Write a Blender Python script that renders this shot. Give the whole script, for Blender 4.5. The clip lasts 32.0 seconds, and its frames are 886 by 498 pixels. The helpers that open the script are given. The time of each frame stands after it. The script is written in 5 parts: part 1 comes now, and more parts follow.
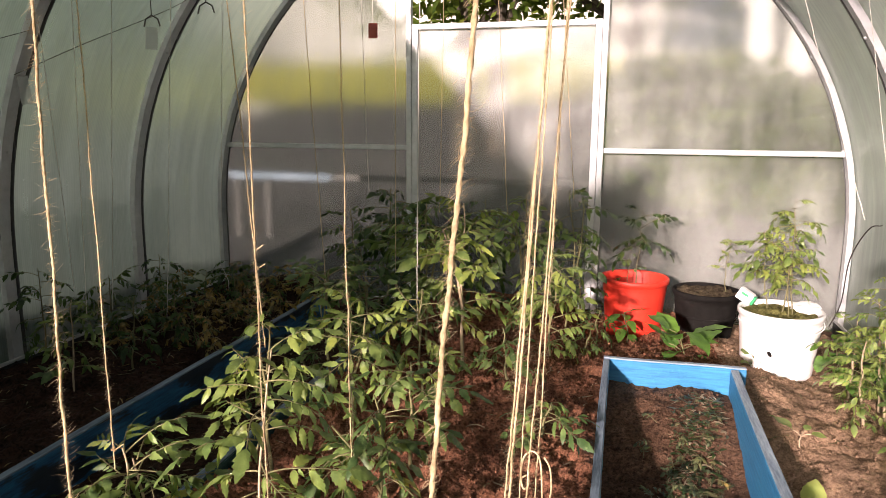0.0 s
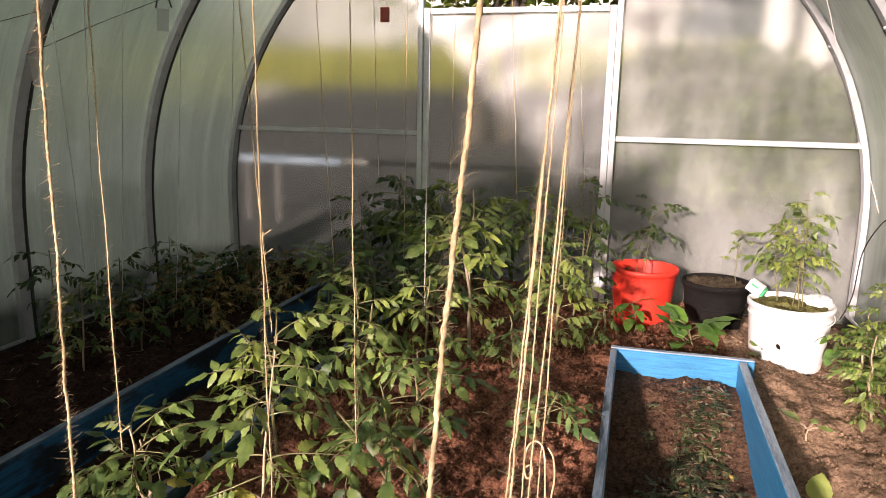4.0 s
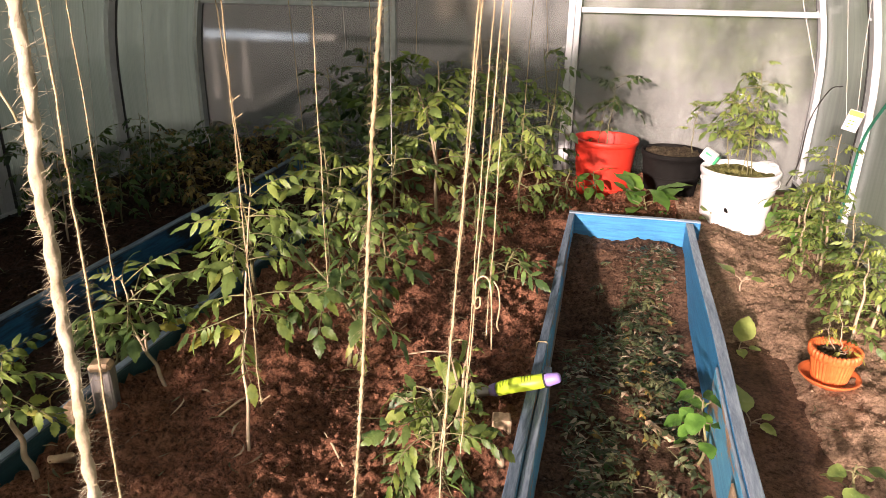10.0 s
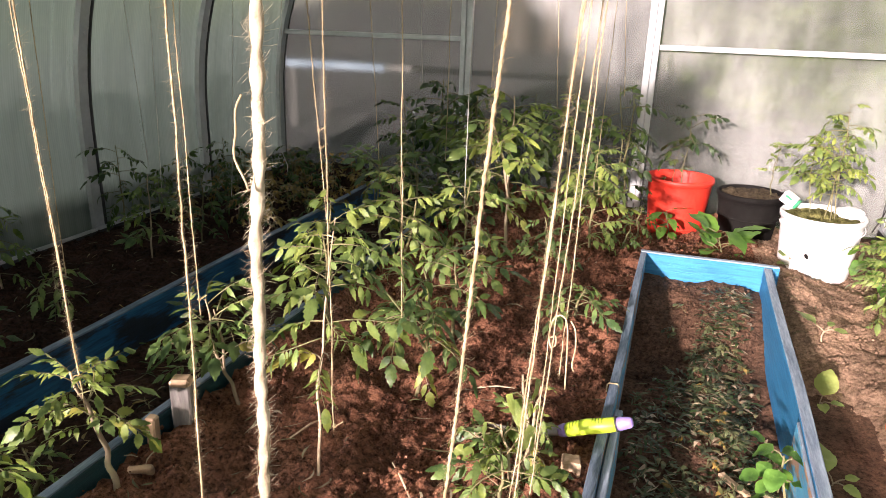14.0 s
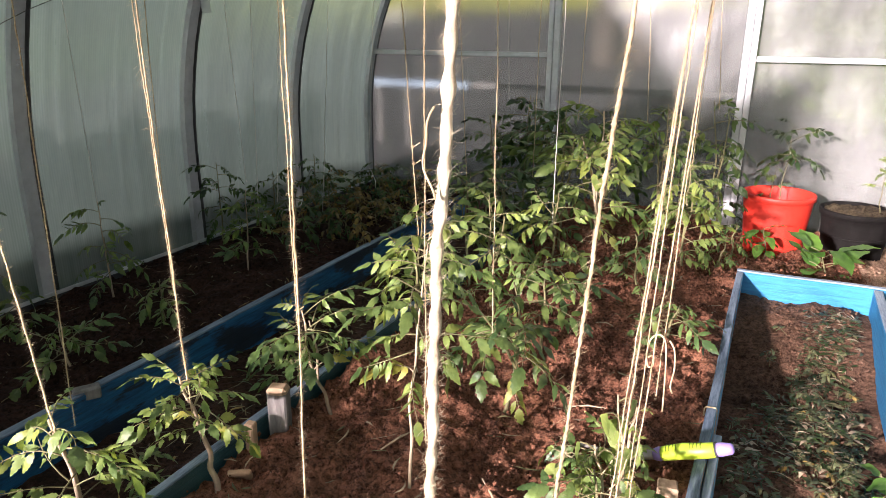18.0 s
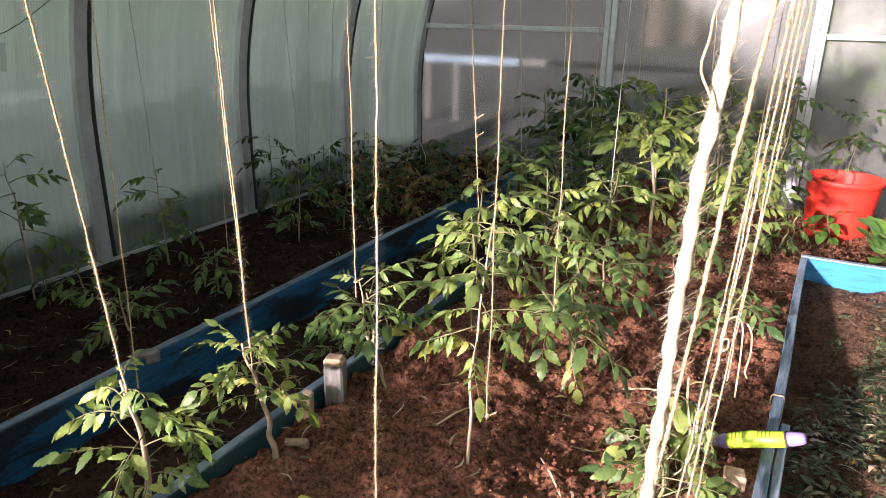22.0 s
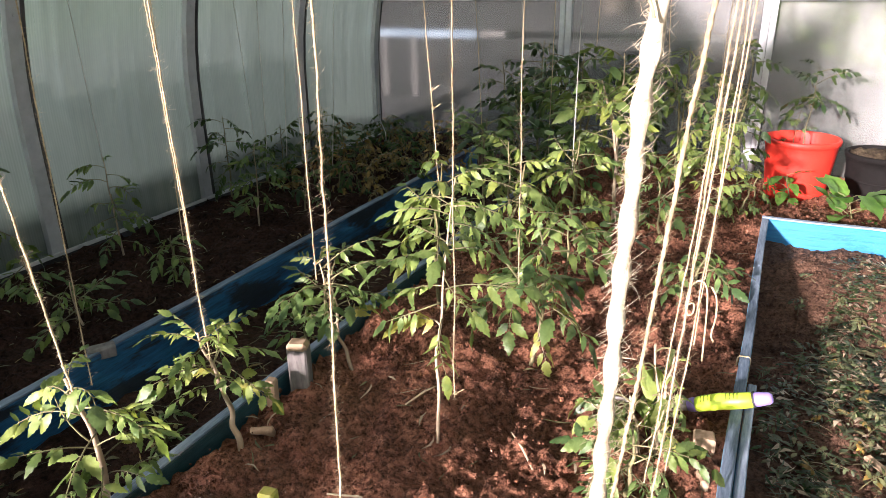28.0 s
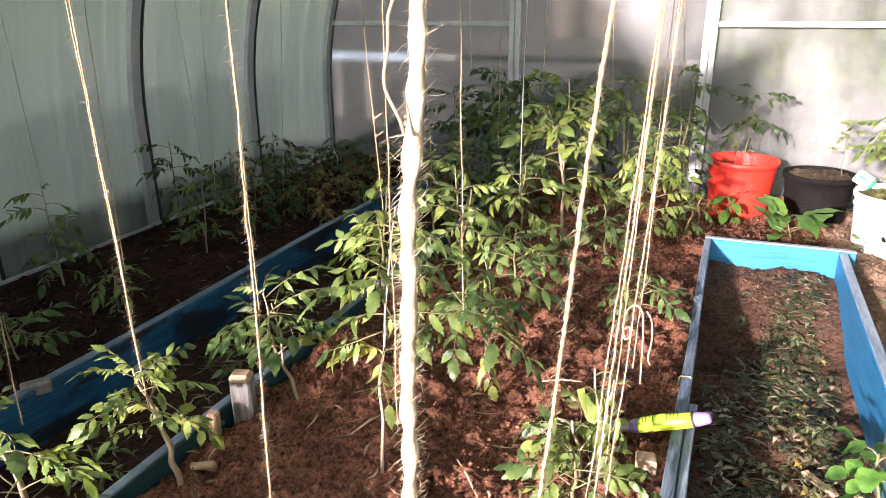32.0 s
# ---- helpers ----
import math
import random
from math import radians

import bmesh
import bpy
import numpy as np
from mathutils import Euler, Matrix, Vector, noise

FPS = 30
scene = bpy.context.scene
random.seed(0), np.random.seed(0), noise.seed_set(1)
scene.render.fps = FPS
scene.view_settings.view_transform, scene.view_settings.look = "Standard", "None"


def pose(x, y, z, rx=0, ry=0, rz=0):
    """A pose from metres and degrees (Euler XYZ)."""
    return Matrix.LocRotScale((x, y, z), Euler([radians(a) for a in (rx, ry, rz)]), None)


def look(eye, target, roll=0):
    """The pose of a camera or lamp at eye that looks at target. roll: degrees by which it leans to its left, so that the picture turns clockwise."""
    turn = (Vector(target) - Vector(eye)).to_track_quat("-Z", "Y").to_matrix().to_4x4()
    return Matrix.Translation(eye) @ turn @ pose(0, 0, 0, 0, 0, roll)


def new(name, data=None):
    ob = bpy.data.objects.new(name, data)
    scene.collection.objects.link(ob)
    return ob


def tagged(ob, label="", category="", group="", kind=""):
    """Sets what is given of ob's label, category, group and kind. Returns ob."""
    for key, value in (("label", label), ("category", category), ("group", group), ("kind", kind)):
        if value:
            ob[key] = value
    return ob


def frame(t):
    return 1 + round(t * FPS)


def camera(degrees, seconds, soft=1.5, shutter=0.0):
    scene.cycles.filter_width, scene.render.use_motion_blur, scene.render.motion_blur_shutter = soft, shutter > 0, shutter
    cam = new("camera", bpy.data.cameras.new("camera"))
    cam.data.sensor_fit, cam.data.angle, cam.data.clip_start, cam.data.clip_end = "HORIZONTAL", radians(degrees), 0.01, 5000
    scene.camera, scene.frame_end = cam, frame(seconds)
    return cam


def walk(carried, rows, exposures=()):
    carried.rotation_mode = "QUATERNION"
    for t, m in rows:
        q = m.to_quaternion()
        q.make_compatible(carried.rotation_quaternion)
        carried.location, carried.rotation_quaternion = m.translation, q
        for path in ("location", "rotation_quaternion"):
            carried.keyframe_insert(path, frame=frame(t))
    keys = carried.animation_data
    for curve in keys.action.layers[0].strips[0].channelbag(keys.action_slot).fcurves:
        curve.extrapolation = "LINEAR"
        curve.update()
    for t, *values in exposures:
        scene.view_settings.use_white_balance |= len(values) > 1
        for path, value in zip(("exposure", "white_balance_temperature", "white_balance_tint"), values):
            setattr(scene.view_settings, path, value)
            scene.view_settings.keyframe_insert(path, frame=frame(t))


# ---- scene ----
cam = camera(65.67, 32.0, 0.5)
EXPOSURE, KELVIN, TINT = 0.86, 6500.0, 29.0
PATH = [
    (0, 0.5378, 0.2171, 1.0176, 14.71, -10.49, 0.38),
    (0.5, 0.5443, 0.2163, 1.0168, 15.22, -11.33, 0.76),
    (1, 0.5468, 0.2176, 1.0199, 15.39, -11.38, 0.84),
    (1.5, 0.5489, 0.2237, 1.0170, 14.80, -11.27, 0.96),
    (2, 0.5551, 0.2275, 1.0166, 14.66, -11.57, 0.72),
    (2.5, 0.5503, 0.2295, 1.0147, 14.65, -11.65, 0.73),
    (3, 0.5412, 0.2289, 1.0144, 14.69, -11.65, 1.26),
    (3.5, 0.5400, 0.2230, 1.0169, 15.55, -11.66, 1.13),
    (5.5, 0.5454, 0.2259, 1.0278, 14.87, -11.87, 0.69),
    (6, 0.5491, 0.2272, 1.0247, 14.76, -12.96, -0.28),
    (6.5, 0.5547, 0.2198, 1.0243, 14.45, -13.76, -0.69),
    (7, 0.5702, 0.2067, 1.0284, 15.28, -14.81, -1.14),
    (7.5, 0.5874, 0.1726, 1.0320, 14.50, -14.81, -1.71),
    (8, 0.6139, 0.1409, 1.0280, 13.31, -17.32, -1.77),
    (8.5, 0.6125, 0.1235, 1.0128, 12.53, -19.80, -0.54),
    (9, 0.6044, 0.1190, 0.9999, 12.59, -21.45, 0.04),
    (9.5, 0.6019, 0.1191, 1.0003, 13.04, -21.89, 0.76),
    (10, 0.6015, 0.1166, 1.0057, 13.33, -21.33, 0.93),
    (10.5, 0.5998, 0.1160, 1.0080, 13.46, -21.06, 1.24),
    (11, 0.6015, 0.1158, 1.0074, 13.92, -21.60, 2.00),
    (11.5, 0.5935, 0.1132, 1.0074, 14.69, -21.03, 2.00),
    (12, 0.5810, 0.1121, 1.0118, 14.92, -21.00, 2.37),
    (12.5, 0.5776, 0.1115, 1.0134, 15.47, -20.43, 2.19),
    (13, 0.5779, 0.1110, 1.0121, 16.38, -20.41, 1.42),
    (13.5, 0.5799, 0.1128, 1.0132, 17.06, -20.25, 1.25),
    (14, 0.5725, 0.1053, 1.0169, 18.65, -19.06, 1.77),
    (14.5, 0.5637, 0.1009, 1.0174, 20.56, -19.15, 1.49),
    (16.5, 0.5700, 0.1058, 1.0160, 21.65, -18.77, 1.09),
    (17, 0.5667, 0.1033, 1.0150, 23.29, -18.35, 0.77),
    (17.5, 0.5570, 0.0976, 1.0150, 24.58, -18.39, 0.12),
    (18, 0.5513, 0.0936, 1.0153, 25.61, -17.81, 0.24),
    (18.5, 0.5405, 0.0908, 1.0154, 26.55, -17.99, 0.11),
    (19, 0.5322, 0.0889, 1.0142, 27.09, -17.94, 0.34),
    (19.5, 0.5223, 0.0854, 1.0157, 28.26, -18.13, 0.17),
    (20, 0.5117, 0.0821, 1.0158, 29.37, -18.33, 0.22),
    (20.5, 0.4997, 0.0767, 1.0110, 29.67, -18.07, 0.73),
    (21, 0.5003, 0.0825, 1.0081, 29.88, -18.63, 0.75),
    (21.5, 0.4997, 0.0857, 0.9994, 29.58, -19.04, 0.70),
    (22, 0.5010, 0.0920, 0.9953, 28.89, -19.50, 0.76),
    (22.5, 0.4924, 0.0980, 0.9908, 28.62, -20.08, 0.90),
    (23, 0.4884, 0.1005, 0.9893, 28.28, -20.22, 0.86),
    (23.5, 0.4892, 0.1003, 0.9901, 28.19, -20.49, 1.22),
    (24, 0.4864, 0.1005, 0.9873, 28.70, -20.67, 1.01),
    (24.5, 0.4839, 0.0998, 0.9873, 28.58, -20.72, 0.89),
    (25, 0.4863, 0.1004, 0.9831, 28.66, -20.81, 0.55),
    (25.5, 0.4867, 0.1047, 0.9831, 28.55, -21.12, 0.28),
    (27.5, 0.4978, 0.1203, 0.9850, 27.01, -20.91, -1.17),
    (28, 0.5004, 0.1224, 0.9828, 26.11, -21.39, -0.89),
    (28.5, 0.5057, 0.1206, 0.9841, 26.01, -20.76, -0.99),
    (29, 0.5050, 0.1187, 0.9831, 25.38, -20.41, -0.14),
    (29.5, 0.5084, 0.1255, 0.9875, 24.75, -20.40, 0.14),
    (30, 0.5096, 0.1283, 0.9900, 24.59, -20.43, 0.25),
    (30.5, 0.5167, 0.1317, 0.9925, 24.37, -20.29, -0.26),
    (31, 0.5240, 0.1332, 0.9907, 23.56, -20.13, -0.25),
    (31.5, 0.5295, 0.1339, 0.9930, 23.19, -19.87, -0.54),
    (32, 0.5287, 0.1371, 0.9967, 22.61, -19.82, -0.54),
]
walk(cam, [(t, pose(x, y, z, 0, 0, yaw) @ pose(0, 0, 0, 90 + pitch) @ pose(0, 0, 0, 0, 0, roll)) for t, x, y, z, yaw, pitch, roll in PATH],
     [(t, EXPOSURE + e, KELVIN + k, TINT) for t, e, k in ((0.0, -0.42, 0.0), (7.0, -0.54, 0.0), (9.0, -0.44, 100.0), (12.0, -0.26, 0.0), (14.0, -0.06, -300.0), (21.0, 0.08, -650.0), (23.5, 0.20, -650.0), (28.0, 0.26, -650.0), (32.0, 0.30, -600.0))])

# ---- light: a low sun from behind and to the side, and the sky ----
SUN_TRAVEL = Vector((0.225, 0.93, -0.222)).normalized()
world = bpy.data.worlds.new("sky")
scene.world = world
world.use_nodes = True
wn = world.node_tree.nodes
sky = wn.new("ShaderNodeTexSky")
sky.sky_type, sky.sun_disc = "NISHITA", False
sky.sun_elevation = math.asin(-SUN_TRAVEL.z)
sky.sun_rotation = math.atan2(-SUN_TRAVEL.x, -SUN_TRAVEL.y)
sky.dust_density, sky.ozone_density, sky.air_density = 1.6, 2.0, 1.1
wn["Background"].inputs["Strength"].default_value = 0.032
world.node_tree.links.new(sky.outputs[0], wn["Background"].inputs["Color"])
sun = new("sun", bpy.data.lights.new("sun", "SUN"))
sun.data.energy, sun.data.angle, sun.data.color = 7.6, radians(2.4), (1.0, 0.87, 0.73)
sun.matrix_world = look(Vector((0, 0, 6)), Vector((0, 0, 6)) + SUN_TRAVEL)


# ---- materials ----
def nodes_of(name):
    m = bpy.data.materials.new(name)
    m.use_nodes = True
    t = m.node_tree
    return m, t, t.nodes["Principled BSDF"], t.nodes, t.links


def noise_tex(t, scale, detail=6.0, rough=0.6, vec=None, stretch=None):
    n = t.nodes.new("ShaderNodeTexNoise")
    n.inputs["Scale"].default_value, n.inputs["Detail"].default_value, n.inputs["Roughness"].default_value = scale, detail, rough
    if stretch:
        mp = t.nodes.new("ShaderNodeMapping")
        mp.inputs["Scale"].default_value = stretch
        t.links.new(vec, mp.inputs["Vector"])
        vec = mp.outputs[0]
    if vec:
        t.links.new(vec, n.inputs["Vector"])
    return n


def ramp(t, fac, stops):
    r = t.nodes.new("ShaderNodeValToRGB")
    e = r.color_ramp.elements
    while len(e) < len(stops):
        e.new(0.5)
    for k, (p, c) in enumerate(stops):
        e[k].position, e[k].color = p, (*c, 1.0)
    t.links.new(fac, r.inputs["Fac"])
    return r


def mix_col(t, a, b, fac, mode="MIX"):
    m = t.nodes.new("ShaderNodeMix")
    m.data_type, m.blend_type = "RGBA", mode
    for k, v in ((0, fac), (6, a), (7, b)):
        if isinstance(v, (int, float)):
            m.inputs[k].default_value = v
        elif isinstance(v, tuple):
            m.inputs[k].default_value = (*v, 1.0)
        else:
            t.links.new(v, m.inputs[k])
    return m.outputs[2]


def bump(t, bsdf, height, strength, dist):
    b = t.nodes.new("ShaderNodeBump")
    b.inputs["Strength"].default_value, b.inputs["Distance"].default_value = strength, dist
    t.links.new(height, b.inputs["Height"])
    t.links.new(b.outputs[0], bsdf.inputs["Normal"])
    return b


def simple(name, a, b, scale=20.0, rough=0.6, metal=0.0, bumps=0.2, dist=0.002, stretch=(1, 1, 1), random_amount=0.0):
    """Two tones mixed by noise at two scales, with fine relief."""
    m, t, p, n, l = nodes_of(name)
    co = n.new("ShaderNodeTexCoord").outputs["Object"]
    n1 = noise_tex(t, scale, 8, 0.65, co, stretch)
    n2 = noise_tex(t, scale * 0.17, 3, 0.5, co, stretch)
    add = n.new("ShaderNodeMath")
    add.operation = "ADD"
    l.new(n1.outputs["Fac"], add.inputs[0])
    l.new(n2.outputs["Fac"], add.inputs[1])
    half = n.new("ShaderNodeMath")
    half.operation, half.inputs[1].default_value = "MULTIPLY", 0.5
    l.new(add.outputs[0], half.inputs[0])
    r = ramp(t, half.outputs[0], [(0.36, a), (0.62, b)])
    col = r.outputs[0]
    if random_amount:
        info = n.new("ShaderNodeObjectInfo")
        hsv = n.new("ShaderNodeHueSaturation")
        mr = n.new("ShaderNodeMapRange")
        mr.inputs["To Min"].default_value, mr.inputs["To Max"].default_value = 1 - random_amount, 1 + random_amount
        l.new(info.outputs["Random"], mr.inputs["Value"])
        l.new(mr.outputs[0], hsv.inputs["Value"])
        l.new(col, hsv.inputs["Color"])
        col = hsv.outputs[0]
    l.new(col, p.inputs["Base Color"])
    p.inputs["Roughness"].default_value, p.inputs["Metallic"].default_value = rough, metal
    bump(t, p, n1.outputs["Fac"], bumps, dist)
    return m


def soil_material(name, dark, light, pale):
    m, t, p, n, l = nodes_of(name)
    co = n.new("ShaderNodeTexCoord").outputs["Object"]
    n1 = noise_tex(t, 95, 10, 0.72, co)
    n2 = noise_tex(t, 9, 5, 0.6, co)
    n3 = noise_tex(t, 260, 4, 0.7, co)
    c = ramp(t, n1.outputs["Fac"], [(0.35, dark), (0.58, light)]).outputs[0]
    c2 = ramp(t, n2.outputs["Fac"], [(0.40, (0.62, 0.62, 0.62)), (0.64, (1.15, 1.15, 1.15))]).outputs[0]
    c = mix_col(t, c, c2, 1.0, "MULTIPLY")
    bits = ramp(t, n3.outputs["Fac"], [(0.66, (0, 0, 0)), (0.74, (1, 1, 1))]).outputs[0]
    l.new(mix_col(t, c, pale, bits), p.inputs["Base Color"])
    p.inputs["Roughness"].default_value = 0.95
    p.inputs["Specular IOR Level"].default_value = 0.15
    bump(t, p, n1.outputs["Fac"], 0.9, 0.015)
    return m


def paint_material(name, base, deep, wood, worn, stretch=(1.5, 22, 22)):
    """Paint on rough wood, worn off in long patches along the grain."""
    m, t, p, n, l = nodes_of(name)
    co = n.new("ShaderNodeTexCoord").outputs["Object"]
    grain = noise_tex(t, 6, 8, 0.7, co, stretch)
    patch = noise_tex(t, 2.6, 6, 0.62, co, (1.2, 4, 4))
    c = ramp(t, grain.outputs["Fac"], [(0.30, deep), (0.60, base)]).outputs[0]
    w = ramp(t, grain.outputs["Fac"], [(0.35, tuple(x * 0.55 for x in wood)), (0.65, wood)]).outputs[0]
    mixn = n.new("ShaderNodeMath")
    mixn.operation = "MULTIPLY_ADD"
    mixn.inputs[1].default_value = 0.35
    l.new(grain.outputs["Fac"], mixn.inputs[0])
    l.new(patch.outputs["Fac"], mixn.inputs[2])
    mask = ramp(t, mixn.outputs[0], [(worn, (0, 0, 0)), (worn + 0.05, (1, 1, 1))]).outputs[0]
    l.new(mix_col(t, c, w, mask), p.inputs["Base Color"])
    p.inputs["Roughness"].default_value = 0.55
    bump(t, p, grain.outputs["Fac"], 0.6, 0.003)
    return m


def leaf_material(name, dark, light, vein, trans=0.35):
    m, t, p, n, l = nodes_of(name)
    info = n.new("ShaderNodeObjectInfo")
    geo = n.new("ShaderNodeNewGeometry")
    co = n.new("ShaderNodeTexCoord").outputs["Object"]
    n1 = noise_tex(t, 60, 5, 0.6, co)
    n2 = noise_tex(t, 14, 3, 0.5, co)
    c = ramp(t, n2.outputs["Fac"], [(0.35, dark), (0.66, light)]).outputs[0]
    tone = n.new("ShaderNodeMath")
    tone.operation = "ADD"
    l.new(info.outputs["Random"], tone.inputs[0])
    l.new(geo.outputs["Random Per Island"], tone.inputs[1])
    var = ramp(t, tone.outputs[0], [(0.15, (0.72, 0.80, 0.75)), (1.2, (1.18, 1.12, 0.95)), (1.9, (1.5, 1.25, 0.8))]).outputs[0]
    half = n.new("ShaderNodeMath")
    half.operation, half.inputs[1].default_value = "MULTIPLY", 0.5
    l.new(tone.outputs[0], half.inputs[0])
    l.new(half.outputs[0], var.node.inputs["Fac"])
    e = var.node.color_ramp.elements
    e[0].position, e[1].position, e[2].position = 0.1, 0.6, 0.97
    c = mix_col(t, c, var, 1.0, "MULTIPLY")
    spots = ramp(t, n1.outputs["Fac"], [(0.60, (0, 0, 0)), (0.74, (1, 1, 1))]).outputs[0]
    sp = n.new("ShaderNodeMath")
    sp.operation, sp.inputs[1].default_value = "MULTIPLY", 0.45
    l.new(spots, sp.inputs[0])
    c = mix_col(t, c, vein, sp.outputs[0])
    l.new(c, p.inputs["Base Color"])
    p.inputs["Roughness"].default_value = 0.38
    p.inputs["Specular IOR Level"].default_value = 0.45
    bump(t, p, n1.outputs["Fac"], 0.5, 0.004)
    tr = n.new("ShaderNodeBsdfTranslucent")
    l.new(mix_col(t, c, (1.5, 1.6, 0.7), 1.0, "MULTIPLY"), tr.inputs["Color"])
    mx = n.new("ShaderNodeMixShader")
    mx.inputs[0].default_value = trans
    l.new(p.outputs[0], mx.inputs[1])
    l.new(tr.outputs[0], mx.inputs[2])
    l.new(mx.outputs[0], n["Material Output"].inputs["Surface"])
    return m


def poly_material(name, dirt_stretch, streak_stretch, low, high, milky, blur, flute=0.0, tint=(1.0, 1.0, 1.0), relief=0.05, patchy=0.4):
    """Twin-wall sheet: milky, blurring, faintly fluted, with wiped dirt, and streaks that are reflection bands on the
    side walls.
    """
    m, t, p, n, l = nodes_of(name)
    co = n.new("ShaderNodeTexCoord").outputs["Object"]
    dirt = noise_tex(t, 3.0, 7, 0.65, co, dirt_stretch)
    streak = noise_tex(t, 22, 6, 0.68, co, streak_stretch)
    glass = n.new("ShaderNodeBsdfRefraction")
    glass.inputs["Roughness"].default_value, glass.inputs["IOR"].default_value = blur, 1.3
    glass.inputs["Color"].default_value = (0.95 * tint[0], 0.96 * tint[1], 0.95 * tint[2], 1)
    milk = n.new("ShaderNodeBsdfTranslucent")
    milk.inputs["Color"].default_value = (0.66 * tint[0], 0.72 * tint[1], 0.69 * tint[2], 1)
    diff = n.new("ShaderNodeBsdfDiffuse")
    l.new(ramp(t, dirt.outputs["Fac"], [(0.3, tuple(a * b for a, b in zip((0.42, 0.40, 0.36), tint))), (0.7, tuple(a * b for a, b in zip((0.70, 0.69, 0.66), tint)))]).outputs[0], diff.inputs["Color"])
    gloss = n.new("ShaderNodeBsdfGlossy")
    gloss.inputs["Roughness"].default_value = 0.32
    m1 = n.new("ShaderNodeMixShader")
    m1.inputs[0].default_value = milky
    l.new(glass.outputs[0], m1.inputs[1])
    l.new(milk.outputs[0], m1.inputs[2])
    m2 = n.new("ShaderNodeMixShader")
    f2 = n.new("ShaderNodeMapRange")
    f2.inputs["To Min"].default_value, f2.inputs["To Max"].default_value = low, high
    f2.inputs["From Min"].default_value, f2.inputs["From Max"].default_value = 0.40, 0.66
    blend = n.new("ShaderNodeMix")
    blend.inputs["Factor"].default_value = patchy
    l.new(streak.outputs["Fac"], blend.inputs[2])
    l.new(dirt.outputs["Fac"], blend.inputs[3])
    value = blend.outputs[0]
    if flute:
        # the webs between the two walls, 8 mm apart
        web = n.new("ShaderNodeTexWave")
        web.bands_direction, web.inputs["Scale"].default_value, web.inputs["Distortion"].default_value = "Y", 39.0, 0.0
        l.new(co, web.inputs["Vector"])
        both = n.new("ShaderNodeMath")
        both.operation, both.inputs[1].default_value = "MULTIPLY_ADD", flute
        l.new(web.outputs["Fac"], both.inputs[0])
        l.new(value, both.inputs[2])
        value = both.outputs[0]
    l.new(value, f2.inputs["Value"])
    l.new(f2.outputs[0], m2.inputs[0])
    l.new(m1.outputs[0], m2.inputs[1])
    l.new(diff.outputs[0], m2.inputs[2])
    m3 = n.new("ShaderNodeMixShader")
    fr = n.new("ShaderNodeFresnel")
    fr.inputs["IOR"].default_value = 1.3
    l.new(fr.outputs[0], m3.inputs[0])
    l.new(m2.outputs[0], m3.inputs[1])
    l.new(gloss.outputs[0], m3.inputs[2])
    bp = n.new("ShaderNodeBump")
    bp.inputs["Strength"].default_value, bp.inputs["Distance"].default_value = relief, 0.002
    l.new(streak.outputs["Fac"], bp.inputs["Height"])
    for s in (glass, diff, gloss):
        l.new(bp.outputs[0], s.inputs["Normal"])
    l.new(m3.outputs[0], n["Material Output"].inputs["Surface"])
    return m


# streaks along the arch paint soft reflection bands on the side walls
POLY = poly_material("polycarbonate", (0.4, 2.2, 0.5), (0.03, 1.6, 0.03), 0.06, 0.30, 0.26, 0.25, 0.08, (0.89, 0.99, 0.95), 0.03)
POLY_END = poly_material("end_polycarbonate", (1.7, 1.7, 0.5), (0.30, 0.30, 3.4), 0.05, 0.20, 0.12, 0.19, 0.0, (0.90, 0.93, 0.93), 0.03, 0.80)
STEEL = simple("galvanised_steel", (0.42, 0.44, 0.45), (0.58, 0.60, 0.61), 30, 0.42, 0.2, 0.15)
SEAL = simple("black_rubber_seal", (0.02, 0.02, 0.02), (0.05, 0.05, 0.05), 40, 0.7)
SOIL_MID = soil_material("loam", (0.043, 0.018, 0.010), (0.370, 0.164, 0.095), (0.34, 0.26, 0.19))
# darker loam for the left bed and path: their shade is in the colour
SOIL_SHADED = soil_material("shade_dark_loam", (0.011, 0.006, 0.004), (0.066, 0.033, 0.022), (0.09, 0.066, 0.05))
SOIL_DRY = soil_material("dry_loam", (0.17, 0.105, 0.066), (0.47, 0.31, 0.205), (0.42, 0.34, 0.25))
SOIL_PATH = soil_material("trodden_earth", (0.052, 0.028, 0.017), (0.200, 0.112, 0.070), (0.22, 0.16, 0.11))
BLUE = paint_material("blue_paint", (0.022, 0.220, 0.435), (0.008, 0.12, 0.28), (0.42, 0.26, 0.16), 0.87)
# left board's blue is darkened: the shade on its face is in the paint
BLUE_SHADED = paint_material("shaded_blue_paint", (0.018, 0.155, 0.335), (0.004, 0.034, 0.085), (0.016, 0.028, 0.045), 0.665)
BLUE_WORN = paint_material("worn_blue_paint", (0.11, 0.41, 0.60), (0.04, 0.25, 0.46), (0.44, 0.28, 0.18), 0.67)
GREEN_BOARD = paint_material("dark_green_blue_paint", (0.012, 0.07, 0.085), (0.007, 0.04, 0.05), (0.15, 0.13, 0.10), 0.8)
EDGE = simple("weathered_board_edge", (0.13, 0.18, 0.24), (0.36, 0.44, 0.52), 30, 0.8, 0, 0.5, 0.003, (1, 8, 8))
EDGE_DARK = simple("worn_blue_board_edge", (0.07, 0.11, 0.16), (0.24, 0.31, 0.39), 30, 0.8, 0, 0.5, 0.003, (1, 8, 8))
WOOD = simple("raw_split_wood", (0.30, 0.19, 0.11), (0.55, 0.40, 0.26), 14, 0.8, 0, 0.6, 0.004, (6, 6, 1))
